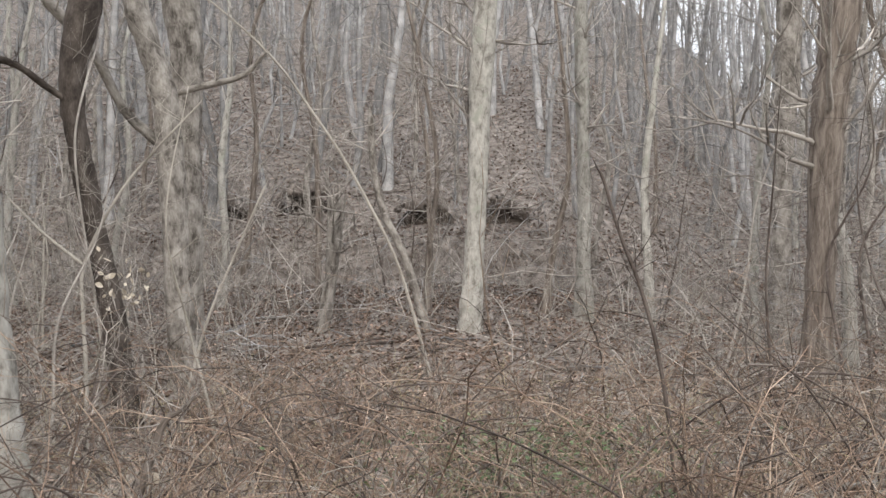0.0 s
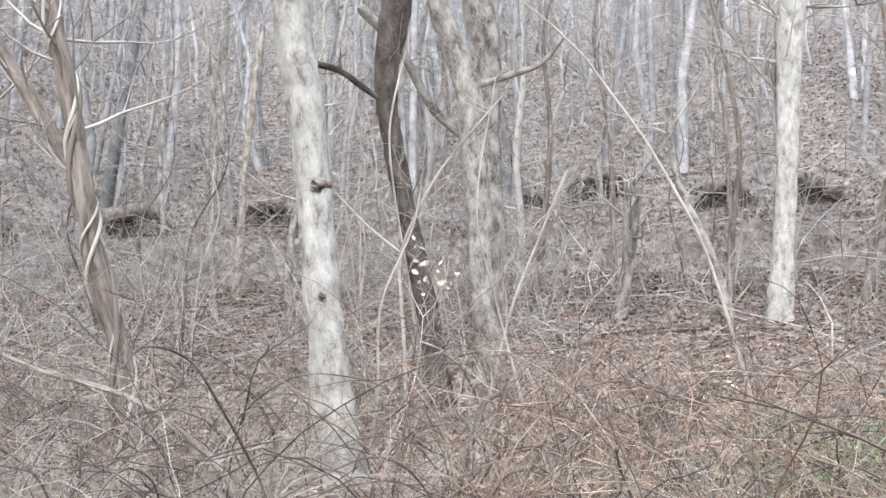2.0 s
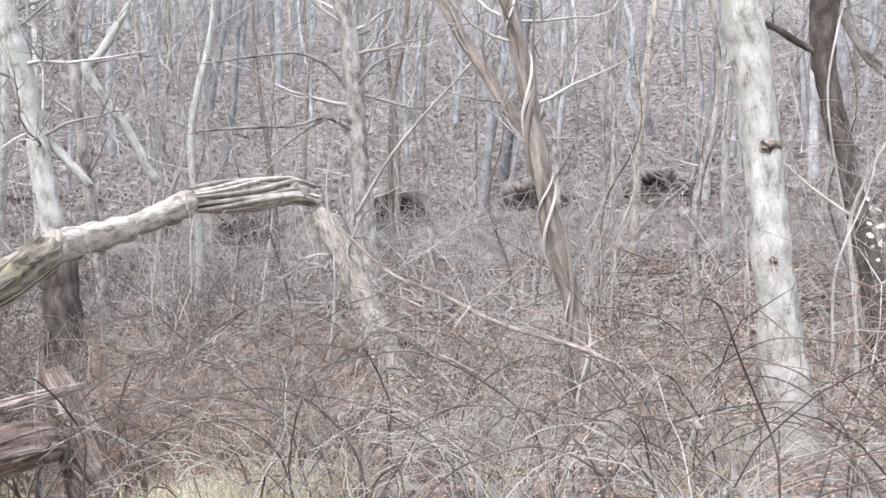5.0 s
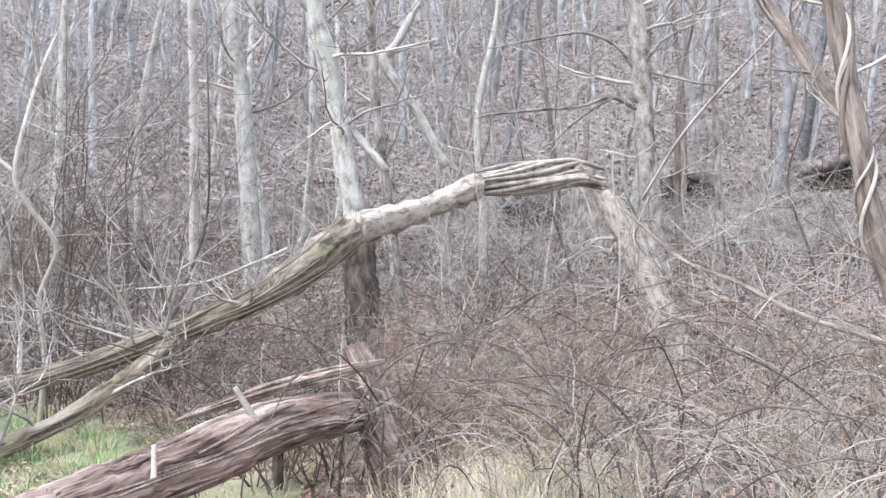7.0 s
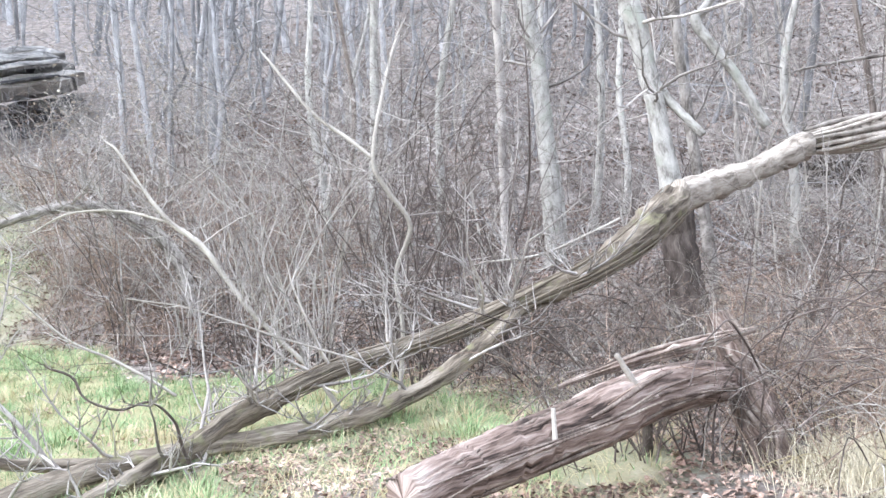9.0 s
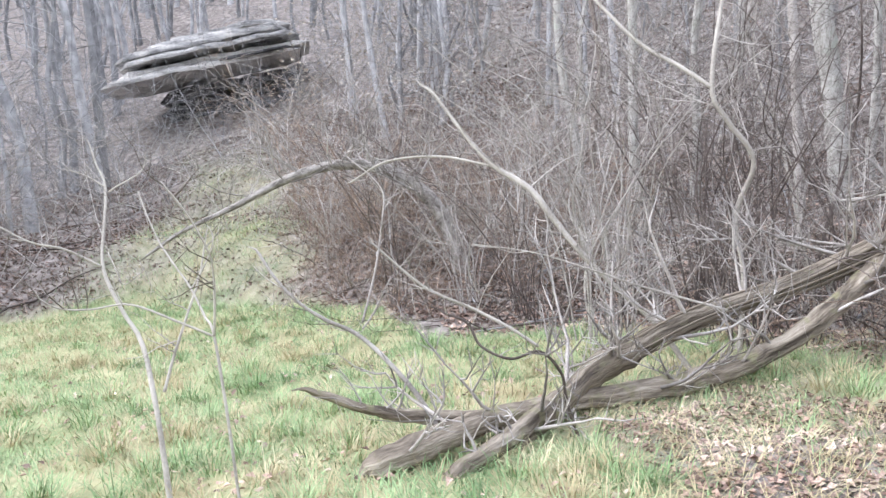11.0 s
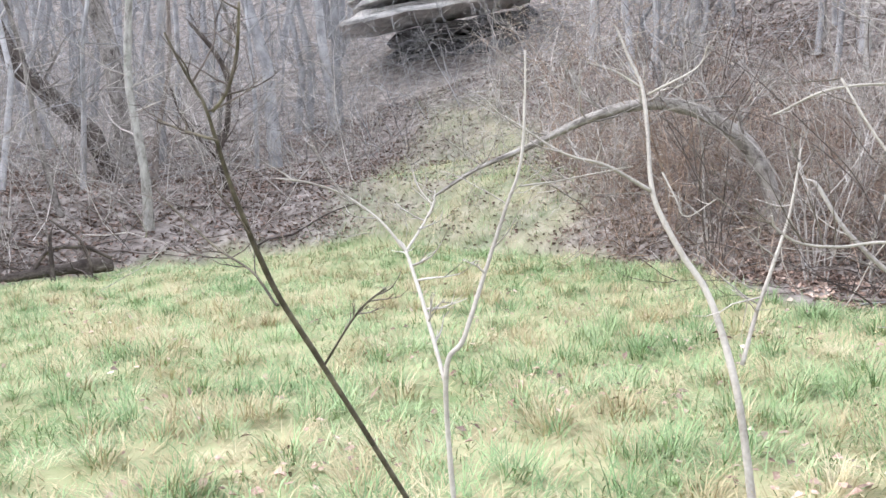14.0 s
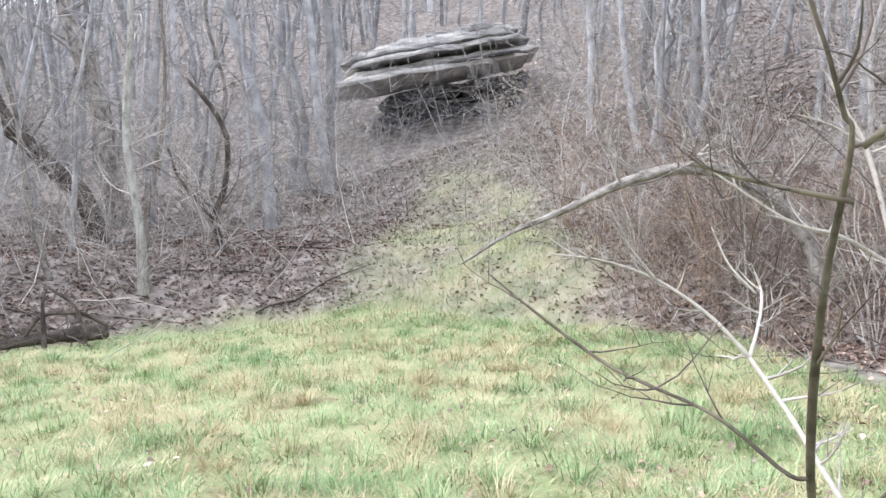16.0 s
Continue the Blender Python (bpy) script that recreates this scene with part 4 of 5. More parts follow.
def bush(x, y, hh, seed, mat, label, group, stems=8, reach=0.7, thick=0.011):
    """A leafless shrub: stems that rise from one root, arch over and break into fine twigs."""
    g = np.random.default_rng(seed)
    z = float(height(x, y))
    ob = thing("bush", (x, y, z), label, "bush", group)
    fine = []
    for k in range(stems):
        a = g.uniform(0, 2 * math.pi)
        out, turn, fall = g.uniform(0.25, 1.0) * reach * hh, g.normal(0, 0.7), g.uniform(0.15, 0.6)
        rows = [(x + 0.1 * math.cos(a), y + 0.1 * math.sin(a), z - 0.1, thick)]
        for f in (0.18, 0.36, 0.55, 0.75, 1.0):
            b = a + turn * f + g.normal(0, 0.06)
            up = hh * (1.25 * f - fall * f ** 2.4) * g.uniform(0.93, 1.05)
            rows.append((x + out * f ** 1.35 * math.cos(b) + g.normal(0, 0.08), y + out * f ** 1.35 * math.sin(b) + g.normal(0, 0.08), z + up, thick * (1 - 0.82 * f)))
        part("stem", bole(rows, 6, per=6, seed=seed * 7 + k, rough=0.1), mat, ob)
        fine.append(crown(g, rows, mat, frm=0.2, count=9, length=0.26 * hh, levels=2, kids=3, rad=0.45, lift=-0.05, bend=0.24, curl=1.6, least=0.0028))
    part("crown", join(fine), mat, ob, "bare leafless twigs")
    return ob


DARK, GREY = "leafless bush of thin dark curving stems", "leafless bush of thin grey curving stems"
for i, (x, y, hh) in enumerate(((-11.10, 0.74, 4.2), (-10.99, -0.57, 3.6), (-10.25, 0.77, 3.4), (-11.85, 0.92, 4.6), (-11.58, -0.05, 4.2), (-12.21, 1.92, 4.2), (-10.6, 2.1, 3.2), (-12.9, 0.2, 4.4))):
    bush(x, y, hh, 500 + i, (dark_twig, twig_mat)[i in (1, 4, 7)], (DARK, GREY)[i in (1, 4, 7)], "bushes by the fallen tree")
for i, (x, y, hh) in enumerate(((-14.2, -1.6, 3.4), (-15.4, -2.6, 3.2), (-17.2, -3.0, 3.6), (-18.6, -3.9, 3.2), (-13.2, -0.9, 3.0), (-20.5, -4.4, 3.4), (-16.2, -0.6, 3.8), (-19.2, -2.4, 4.0), (-22.6, -5.0, 3.4))):
    bush(x, y, hh, 530 + i, (twig_mat, dark_twig, cane_mat)[i % 3], (GREY, DARK, "leafless bush of thin brown arching stems")[i % 3], "bushes along the bank", stems=9, reach=0.95, thick=0.010)
for i, (x, y, hh) in enumerate(((-9.6, 5.2, 1.7), (-8.6, 4.4, 1.4), (-7.9, 3.4, 1.2), (-10.9, 6.2, 1.8), (-6.6, 7.6, 1.5))):
    bush(x, y, hh, 560 + i, (dark_twig, twig_mat, cane_mat)[i % 3], (DARK, GREY, "low leafless bush of brown thorny stems")[i % 3], "low bushes round the snag", stems=10, reach=0.8, thick=0.008)

# ---- saplings in the grass ----
tree("sapling", [(-5.72, -4.6, -0.34, 0.0075), (-5.3, -4.76, 0.3, 0.0068), (-4.93, -4.9, 0.82, 0.0061), (-4.79, -4.95, 1.01, 0.0053), (-4.67, -4.975, 1.2, 0.0046), (-4.57, -4.98, 1.36, 0.0027), (-4.56, -4.99, 1.39, 0.0026), (-4.54, -5.01, 1.44, 0.0022), (-4.53, -5.03, 1.49, 0.0020)], sapling_bark, "thin dark bare sapling growing in the grass", [[(-4.8, -4.95, 0.98, 0.0029), (-4.83, -4.97, 0.98, 0.0029), (-4.9, -5.04, 1.03, 0.0026), (-4.97, -5.13, 1.06, 0.0028), (-5.01, -5.18, 1.08, 0.0028), (-5.05, -5.27, 1.14, 0.0022), (-5.09, -5.35, 1.2, 0.0015)], [(-4.93, -4.9, 0.82, 0.0030), (-4.91, -4.84, 0.91, 0.0025), (-4.9, -4.8, 0.96, 0.0025), (-4.89, -4.75, 1, 0.0020)], [(-4.59, -4.97, 1.31, 0.0028), (-4.62, -5.05, 1.33, 0.0023), (-4.65, -5.11, 1.35, 0.0017)], [(-4.57, -4.97, 1.36, 0.0035), (-4.56, -4.94, 1.39, 0.0031), (-4.54, -4.91, 1.45, 0.0031), (-4.51, -4.89, 1.53, 0.0023)]], seed=40, twigs=dark_twig, count=4, length=0.2, levels=1, kids=2, frm=0.4, sides=8, least=0.0022)
tree("sapling", [(-5.2, -4.62, -0.33, 0.0085), (-5.25, -4.66, 0.25, 0.0078), (-5.281, -4.689, 0.699, 0.0068), (-5.293, -4.643, 0.803, 0.0062), (-5.337, -4.592, 0.966, 0.0055), (-5.380, -4.544, 1.119, 0.0048), (-5.418, -4.505, 1.244, 0.0040), (-5.455, -4.496, 1.411, 0.0033), (-5.485, -4.496, 1.530, 0.0026)], pale_twig, "slender pale sapling forking low in the grass", [[(-5.284, -4.691, 0.689, 0.0055), (-5.388, -4.737, 0.776, 0.0053), (-5.493, -4.792, 0.888, 0.0050), (-5.596, -4.849, 0.985, 0.0048)], [(-5.596, -4.849, 0.985, 0.0046), (-5.622, -4.927, 1.070, 0.0040), (-5.641, -5.034, 1.143, 0.0033), (-5.657, -5.144, 1.181, 0.0027), (-5.670, -5.257, 1.196, 0.0020)], [(-5.596, -4.849, 0.985, 0.0040), (-5.670, -4.815, 1.050, 0.0035), (-5.739, -4.795, 1.104, 0.0030), (-5.804, -4.796, 1.146, 0.0025)], [(-5.779, -4.799, 1.101, 0.0030), (-5.810, -4.851, 1.162, 0.0023), (-5.847, -4.885, 1.248, 0.0016)], [(-5.636, -5.034, 1.143, 0.0028), (-5.642, -5.087, 1.211, 0.0021), (-5.651, -5.135, 1.301, 0.0014)], [(-5.402, -4.507, 1.181, 0.0028), (-5.452, -4.428, 1.188, 0.0023), (-5.502, -4.348, 1.201, 0.0018), (-5.564, -4.213, 1.223, 0.0013)], [(-5.317, -4.591, 0.969, 0.0035), (-5.304, -4.612, 0.989, 0.0025), (-5.290, -4.642, 1.004, 0.0015)]], seed=41, count=7, length=0.22, levels=1, kids=2, frm=0.5, sides=8, least=0.0016)
tree("sapling", [(-6.59, -3.68, -0.21, 0.0175), (-6.696, -3.742, 0.287, 0.0150), (-6.841, -3.832, 0.629, 0.0138), (-6.907, -3.943, 0.811, 0.0126), (-6.967, -4.040, 1.003, 0.0114), (-7.014, -4.066, 1.133, 0.0102), (-7.132, -4.073, 1.335, 0.0091), (-7.247, -4.093, 1.525, 0.0079), (-7.288, -4.146, 1.647, 0.0067), (-7.331, -4.188, 1.760, 0.0055)], pale_twig, "slim pale green-grey sapling with a crooked stem", [[(-6.977, -4.068, 1.069, 0.0085), (-6.962, -4.254, 1.178, 0.0070), (-6.942, -4.439, 1.236, 0.0055), (-6.920, -4.679, 1.394, 0.0040)], [(-7.246, -4.093, 1.513, 0.0060), (-7.256, -4.206, 1.588, 0.0043), (-7.262, -4.333, 1.633, 0.0025)], [(-7.227, -4.068, 1.483, 0.0060), (-7.197, -4.010, 1.512, 0.0048), (-7.188, -3.859, 1.593, 0.0037), (-7.162, -3.812, 1.701, 0.0025)], [(-6.973, -4.019, 1.146, 0.0045), (-6.939, -3.971, 1.048, 0.0037), (-6.907, -3.925, 0.964, 0.0028), (-6.902, -3.805, 1.039, 0.0020)], [(-6.760, -3.712, 0.374, 0.0100), (-6.811, -3.660, 0.553, 0.0086), (-6.874, -3.573, 0.797, 0.0072), (-6.928, -3.509, 0.982, 0.0059), (-6.981, -3.465, 1.213, 0.0045)]], seed=42, count=7, length=0.3, levels=1, kids=2, frm=0.5, sides=8, least=0.0022)
tree("sapling", [(-7.4, -2.12, -0.4, 0.0191), (-7.44, -2.18, -0.22, 0.0177), (-7.47, -2.34, 0.08, 0.0163), (-7.49, -2.54, 0.34, 0.0149), (-7.51, -2.71, 0.5, 0.0136), (-7.47, -2.88, 0.6, 0.0122), (-7.43, -3.04, 0.73, 0.0108), (-7.45, -3.17, 0.88, 0.0095), (-7.47, -3.27, 1.05, 0.0082)], twig_mat, "grey thin forked sapling before the fallen log", [[(-7.52, -2.66, 0.56, 0.0081), (-7.59, -2.56, 0.88, 0.0073), (-7.65, -2.5, 1.17, 0.0066), (-7.7, -2.49, 1.4, 0.0050), (-7.72, -2.69, 1.61, 0.0041)], [(-7.52, -2.66, 0.52, 0.0057), (-7.59, -2.58, 0.62, 0.0049), (-7.65, -2.48, 0.8, 0.0041)]], seed=47, count=5, length=0.35, levels=1, sides=8)
tree("bent_twig", [(-7.43, -1.4, -0.02, 0.0115), (-7.33, -1.44, 0.19, 0.0101), (-7.23, -1.58, 0.36, 0.0088), (-7.12, -1.77, 0.35, 0.0086), (-7.01, -1.95, 0.46, 0.0085), (-7.01, -2.02, 0.6, 0.0084), (-6.99, -2.15, 0.67, 0.0063)], dark_twig, "dark bent dead twig in the grass", seed=48, count=3, length=0.3, levels=1, sides=6)
tree("bent_twig", [(-8.13, -1.47, 0.21, 0.0127), (-8.13, -1.67, 0.36, 0.0114), (-8.22, -1.92, 0.5, 0.0115), (-8.29, -2.25, 0.67, 0.0103), (-8.35, -2.58, 0.98, 0.0079)], pale_twig, "pale thin branch hanging over the grass", seed=49, count=6, length=0.4, levels=1, sides=6, plant=False)
tree("sapling", [(-5.70, -3.1, -0.28, 0.0075), (-5.72, -3.14, 0.4, 0.007), (-5.752, -3.181, 0.830, 0.0065), (-5.809, -3.227, 0.910, 0.0060), (-5.866, -3.293, 1.034, 0.0055), (-5.921, -3.381, 1.155, 0.0050), (-5.976, -3.445, 1.244, 0.0045), (-6.033, -3.502, 1.354, 0.0040), (-6.092, -3.552, 1.470, 0.0035)], pale_twig, "small grey sapling with dark side branches forking from one joint", [[(-5.868, -3.285, 1.035, 0.0038), (-5.893, -3.223, 1.141, 0.0031), (-5.914, -3.187, 1.248, 0.0025), (-5.923, -3.231, 1.337, 0.0018)], [(-5.752, -3.181, 0.830, 0.0055), (-5.725, -3.313, 0.903, 0.0050), (-5.691, -3.503, 0.998, 0.0045), (-5.654, -3.656, 0.994, 0.0040), (-5.625, -3.766, 1.008, 0.0035), (-5.604, -3.834, 1.051, 0.0030), (-5.590, -3.847, 1.086, 0.0025)], [(-5.752, -3.181, 0.830, 0.0060), (-5.713, -3.158, 0.969, 0.0055), (-5.673, -3.144, 1.108, 0.0050), (-5.627, -3.148, 1.209, 0.0045), (-5.578, -3.208, 1.368, 0.0040), (-5.524, -3.288, 1.505, 0.0035)], [(-5.630, -3.514, 1.005, 0.0030), (-5.632, -3.540, 1.071, 0.0023), (-5.636, -3.553, 1.137, 0.0015)]], sapling_bark, seed=44, count=4, length=0.25, levels=1, kids=2, frm=0.5, sides=8, least=0.002)


# ---- the rock ledge on the hillside ----
def slab_block(rng, cx, cy, cz, half, depth, thick, yaw, tilt):
    """One rock layer: a slab with an uneven broken front."""
    n = 14
    u = np.linspace(-1, 1, n)
    front = 1.1 + depth * (0.09 * rng.normal(0, 1, n).cumsum() / 2)
    top = thick * (0.5 + 0.10 * rng.normal(0, 1, n))
    bot = -thick * (0.5 + 0.10 * rng.normal(0, 1, n))
    end = np.clip((1 - np.abs(u)) * 6, 0.15, 1)
    V = []
    for i in range(n):
        for f, z in ((front[i] * end[i], bot[i] * end[i] * 0.8), (front[i] * end[i] + 0.06 * thick, 0), (front[i] * end[i] - 0.1 * thick, top[i] * end[i]), (-depth, top[i] * end[i]), (-depth, bot[i] * end[i])):
            V.append((f, u[i] * half, z + u[i] * half * tilt))
    V = np.array(V)
    i = np.arange(n * 5).reshape(n, 5)
    nx = np.roll(i, -1, 1)
    Q = np.stack([i[:-1], nx[:-1], nx[1:], i[1:]], -1).reshape(-1, 4)
    c, s = math.cos(yaw), math.sin(yaw)
    W = np.stack([cx + V[:, 0] * c - V[:, 1] * s, cy + V[:, 0] * s + V[:, 1] * c, cz + V[:, 2]], -1)
    return W, Q


def rock_ledge(x, y, z0):
    rng = np.random.default_rng(90)
    ob = thing("rock_ledge", (x, y, z0), "outcrop of layered grey rock with a dark hollow under it", "rock")
    z = z0 - 0.6
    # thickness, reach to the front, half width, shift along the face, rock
    # set-back dark layers carry the hollow's shade in their colour; thin ones are seams
    layers = [(0.4, 0.8, 3.5, 0.0, rock_mat), (0.3, 0.3, 3.2, -0.1, rock_mat), (0.35, 0.6, 2.9, -0.7, rock_mat), (0.4, -0.1, 2.8, -0.2, shade_seam_rock), (0.16, -0.7, 1.6, -0.9, rock_mat), (0.5, -1.7, 2.9, 0.3, shade_seam_rock),
              (0.55, -2.2, 2.9, 0.4, shade_seam_rock), (0.55, -2.3, 3.0, 0.4, shade_seam_rock), (0.45, -2.0, 3.0, 0.5, shade_seam_rock), (0.2, 1.5, 3.6, -0.1, pale_rock), (0.09, 0.7, 3.4, 0.1, shade_seam_rock), (0.26, 1.25, 3.5, 0.4, pale_rock), (0.1, 0.2, 3.3, 0.3, shade_seam_rock),
              (0.2, 0.9, 3.3, 0.2, rock_mat), (0.08, 0.0, 3.1, 0.3, shade_seam_rock), (0.24, 0.5, 3.2, -0.2, rock_mat), (0.1, -0.4, 2.8, 0.0, shade_seam_rock), (0.22, 0.1, 2.8, 0.3, rock_mat), (0.2, -0.5, 2.2, 0.5, rock_mat)]
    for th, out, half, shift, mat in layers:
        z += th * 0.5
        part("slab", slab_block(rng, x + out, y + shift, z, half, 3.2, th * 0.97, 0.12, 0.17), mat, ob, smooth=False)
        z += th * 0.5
    return ob


rock_ledge(-36.6, -9.65, 2.68)


# ---- undergrowth, woods and ground cover ----
def scatter(rng, count, rmin, rmax, bmin, bmax, power=1.0):
    """Places round the walk, by distance and bearing."""
    r = rmin + (rmax - rmin) * rng.random(count) ** power
    b = np.radians(rng.uniform(bmin, bmax, count))
    return -2 - r * np.sin(b), -1 + r * np.cos(b)


def clear(x, y):
    """Not on the grass and not on the line walked."""
    return (lawn(x, y) < 0.35) & (np.hypot(x + 1.0, y + 0.6) > 2.6) & (y > -2.0) | ((lawn(x, y) < 0.35) & (x < -9))


SHOWN = ((-10.9, 18.1), (0.5, 15.6), (2.9, 18.0), (-2.1, 15.8), (-0.5, 15.9), (-11.9, 10.2), (-16.6, 4.8), (-3.7, 13.4), (-11.5, 4.5), (-9.0, 7.4), (-10.4, 6.8))


def screens(x, y, shown=SHOWN, gap=0.5):
    """Stands close before one of the trees that show well from the path."""
    hit = np.zeros(np.shape(x), bool)
    for tx, ty in shown:
        ux, uy = tx + 0.5, ty + 0.2
        L = math.hypot(ux, uy)
        a = ((x + 0.5) * ux + (y + 0.2) * uy) / L
        off = np.abs((x + 0.5) * uy - (y + 0.2) * ux) / L
        hit |= (a > 0) & (a < L) & (off < gap)
    return hit


def on_ground(x, y, lift=0.0):
    return np.stack([x, y, height(x, y) + lift], -1)


# woods on the far slopes
rng = np.random.default_rng(100)
x, y = scatter(rng, 1900, 25, 88, -42, 152, 0.8)
keep = (lawn(x, y) < 0.2) & (np.hypot(x + 38.5, y + 9.4) > 5)
keep &= ~((np.abs(y + 9.3 + 0.1 * (x + 25)) < 3.4) & (x > -40) & (x < -16))
S = on_ground(x, y, -0.1)[keep]
M = len(S)
H = rng.uniform(6, 15, M)
n = 6
P = np.empty((M, n, 3))
leanv = rng.normal(0, 0.09, (M, 2))
for i in range(n):
    f = i / (n - 1)
    P[:, i] = S + np.stack([leanv[:, 0] * H * f, leanv[:, 1] * H * f, H * f], -1) + rng.normal(0, 0.17, (M, 3)) * (i > 0)
R = (0.012 * H * rng.uniform(0.45, 1.25, M))[:, None] * np.linspace(1, 0.2, n)
chunks = [tubes(P, R, 5)]
k = 12
j = rng.integers(1, n, (M, k))
B = P[np.arange(M)[:, None], j].reshape(-1, 3)
D = unit(rng.normal(0, 1, B.shape) * np.array([1, 1, 0.4]) + np.array([0, 0, 0.7]))
chunks += sprays(rng, B, D, rng.uniform(0.8, 3.0, len(B)), np.full(len(B), 0.022), levels=1, kids=4, n=5, bend=0.2, sides=3, far=True, curl=1.5)
stuff("far_woods", join(chunks), far_bark, "bare grey winter woods on the hillsides", "woods")

# trees of the middle distance, copies of a few grown ones
moulds = []
for i in range(7):
    g = np.random.default_rng(200 + i)
    hgt, q = g.uniform(8, 13), g.uniform(0.05, 0.12)
    rows = [(0, 0, -0.2, q * 1.2)] + [(g.normal(0, 0.04) * hgt * f, g.normal(0, 0.04) * hgt * f, hgt * f, q * (1 - 0.8 * f)) for f in (0.12, 0.3, 0.5, 0.75, 1.0)]
    ob = thing("forest_tree", (0, 0, 0), ["slim pale forest tree, bare in winter", "slim grey forest tree, bare in winter"][i % 2], "tree", "bare trees of the wood")
    part("trunk", bole(rows, 9, seed=210 + i), [pale_bark, grey_bark, brown_bark, grey_bark][i % 4], ob)
    part("crown", crown(g, rows, twig_mat, frm=0.25, count=24, length=2.0, kids=4), twig_mat, ob, "bare leafless twigs")
    moulds.append(ob)
rng = np.random.default_rng(300)
x, y = scatter(rng, 400, 15.5, 30, -40, 150, 0.9)
taken, used = [], 0
for px, py in zip(x, y):
    b = float(bearing(px, py))
    if lawn(px, py) > 0.1 or screens(px, py) or 84 < b < 104 or (b > 97 and np.hypot(px + 2, py + 1) < 21) or any((px - a) ** 2 + (py - c) ** 2 < 2.2 for a, c in taken) or (abs(py + 9) < 3.6 and px < -15):
        continue
    taken.append((px, py))
    if len(taken) > 80:
        break
    m = pose(px, py, float(height(px, py)), rng.normal(0, 3), rng.normal(0, 3), rng.uniform(0, 360))
    if used < len(moulds):
        moulds[used].matrix_basis = m
    else:
        copy_thing(moulds[used % len(moulds)], m)
    used += 1

# young trees and single tall canes
rng = np.random.default_rng(305)
young = []
for i in range(8):
    g = np.random.default_rng(230 + i)
    hgt = g.uniform(2.2, 5.0)
    q = 0.0055 * hgt
    rows = [(0, 0, -0.1, q)] + [(g.normal(0, 0.05) * hgt * f, g.normal(0, 0.05) * hgt * f, hgt * f, q * (1 - 0.85 * f)) for f in (0.2, 0.45, 0.7, 1.0)]
    mat = (pale_twig, twig_mat, dark_twig, pale_twig)[i % 4]
    ob = thing("young_tree", (0, 0, 0), ("thin pale bare young tree", "thin grey bare young tree", "thin dark bare young tree", "thin pale bare young tree")[i % 4] + " in the undergrowth", "tree", "bare young trees")
    part("stem", bole(rows, 6, seed=240 + i, rough=0.05), mat, ob)
    part("crown", crown(g, rows, mat, frm=0.2, count=16, length=0.28 * hgt, levels=2, kids=3, least=0.003), mat, ob, "bare leafless twigs")
    young.append(ob)
x, y = scatter(rng, 260, 8.0, 22, -40, 103)
ok = clear(x, y) & ~screens(x, y) & (lawn(x, y) < 0.1)
for i, (px, py) in enumerate(np.stack([x, y], -1)[ok][:90]):
    m = pose(px, py, float(height(px, py)), rng.normal(0, 8), rng.normal(0, 8), rng.uniform(0, 360))
    if i < len(young):
        young[i].matrix_basis = m
    else:
        copy_thing(young[i % len(young)], m)

# brush of thin stems
rng = np.random.default_rng(310)
for cnt, rr, bb, hh, mat, label, spread, curl, open_grass in (
        (560, (8.5, 24), (-40, 66), (0.6, 2.8), twig_mat, "thin grey brush stems among the trees", 0.6, 1.3, 0),
        (190, (9.5, 24), (60, 100), (0.8, 3.0), dark_twig, "tangled dark thin brush", 0.9, 1.8, 0),
        (400, (8.5, 23), (-40, 100), (0.6, 2.6), pale_twig, "pale thin dead brush stems", 0.6, 1.3, 0),
        (480, (19, 29), (98, 150), (1.0, 4.6), twig_mat, "grey brush at the clearing's edge", 0.42, 0.8, 0),
        (800, (22, 46), (-42, 88), (0.5, 2.4), far_bark, "low grey brush on the wooded slope", 0.9, 1.6, 0),
        (330, (14.5, 24), (80, 101), (0.7, 2.6), cane_mat, "brown tangled thicket behind the arched tree", 1.0, 2.2, 0),
        (330, (13.5, 26), (78, 104), (0.7, 3.0), twig_mat, "grey dead stems in the thicket", 1.0, 2.2, 0),
        (560, (27, 44), (88, 135), (1.2, 5.0), far_bark, "pale brush on the slope round the ledge", 0.6, 1.2, 0),
        (150, (19.5, 34), (97, 113), (0.5, 2.0), pale_twig, "thin pale stems standing in the grassy strip", 0.5, 1.2, 1),
        (300, (16, 40), (-42, 80), (0.8, 2.8), dark_twig, "dark brush on the wooded slope", 0.9, 1.8, 0),
        (330, (13, 27), (-42, 74), (1.8, 4.6), twig_mat, "tall grey twiggy brush on the wooded slope", 0.8, 2.2, 0),
        (260, (14, 34), (-42, 80), (1.6, 4.2), far_bark, "tall tangled brush among the slope's trees", 1.0, 2.4, 0)):
    x, y = scatter(rng, cnt, *rr, *bb)
    ok = (clear(x, y) & (lawn(x, y) < 0.2) | bool(open_grass)) & ~screens(x, y) & (np.hypot(x + 39, y + 9.8) > 4.2)
    S = on_ground(x, y, -0.03)[ok]
    L = rng.uniform(*hh, len(S))
    D = unit(rng.normal(0, spread, S.shape) + np.array([0, 0, 1.0]))
    D[:, 2] = np.abs(D[:, 2])
    stuff("brush", join(sprays(rng, S, D, L, 0.003 + 0.0028 * L, levels=2, kids=4, n=7, bend=0.2, lift=0.05, sides=4, shrink=0.6, curl=curl)), mat, label, "brush")

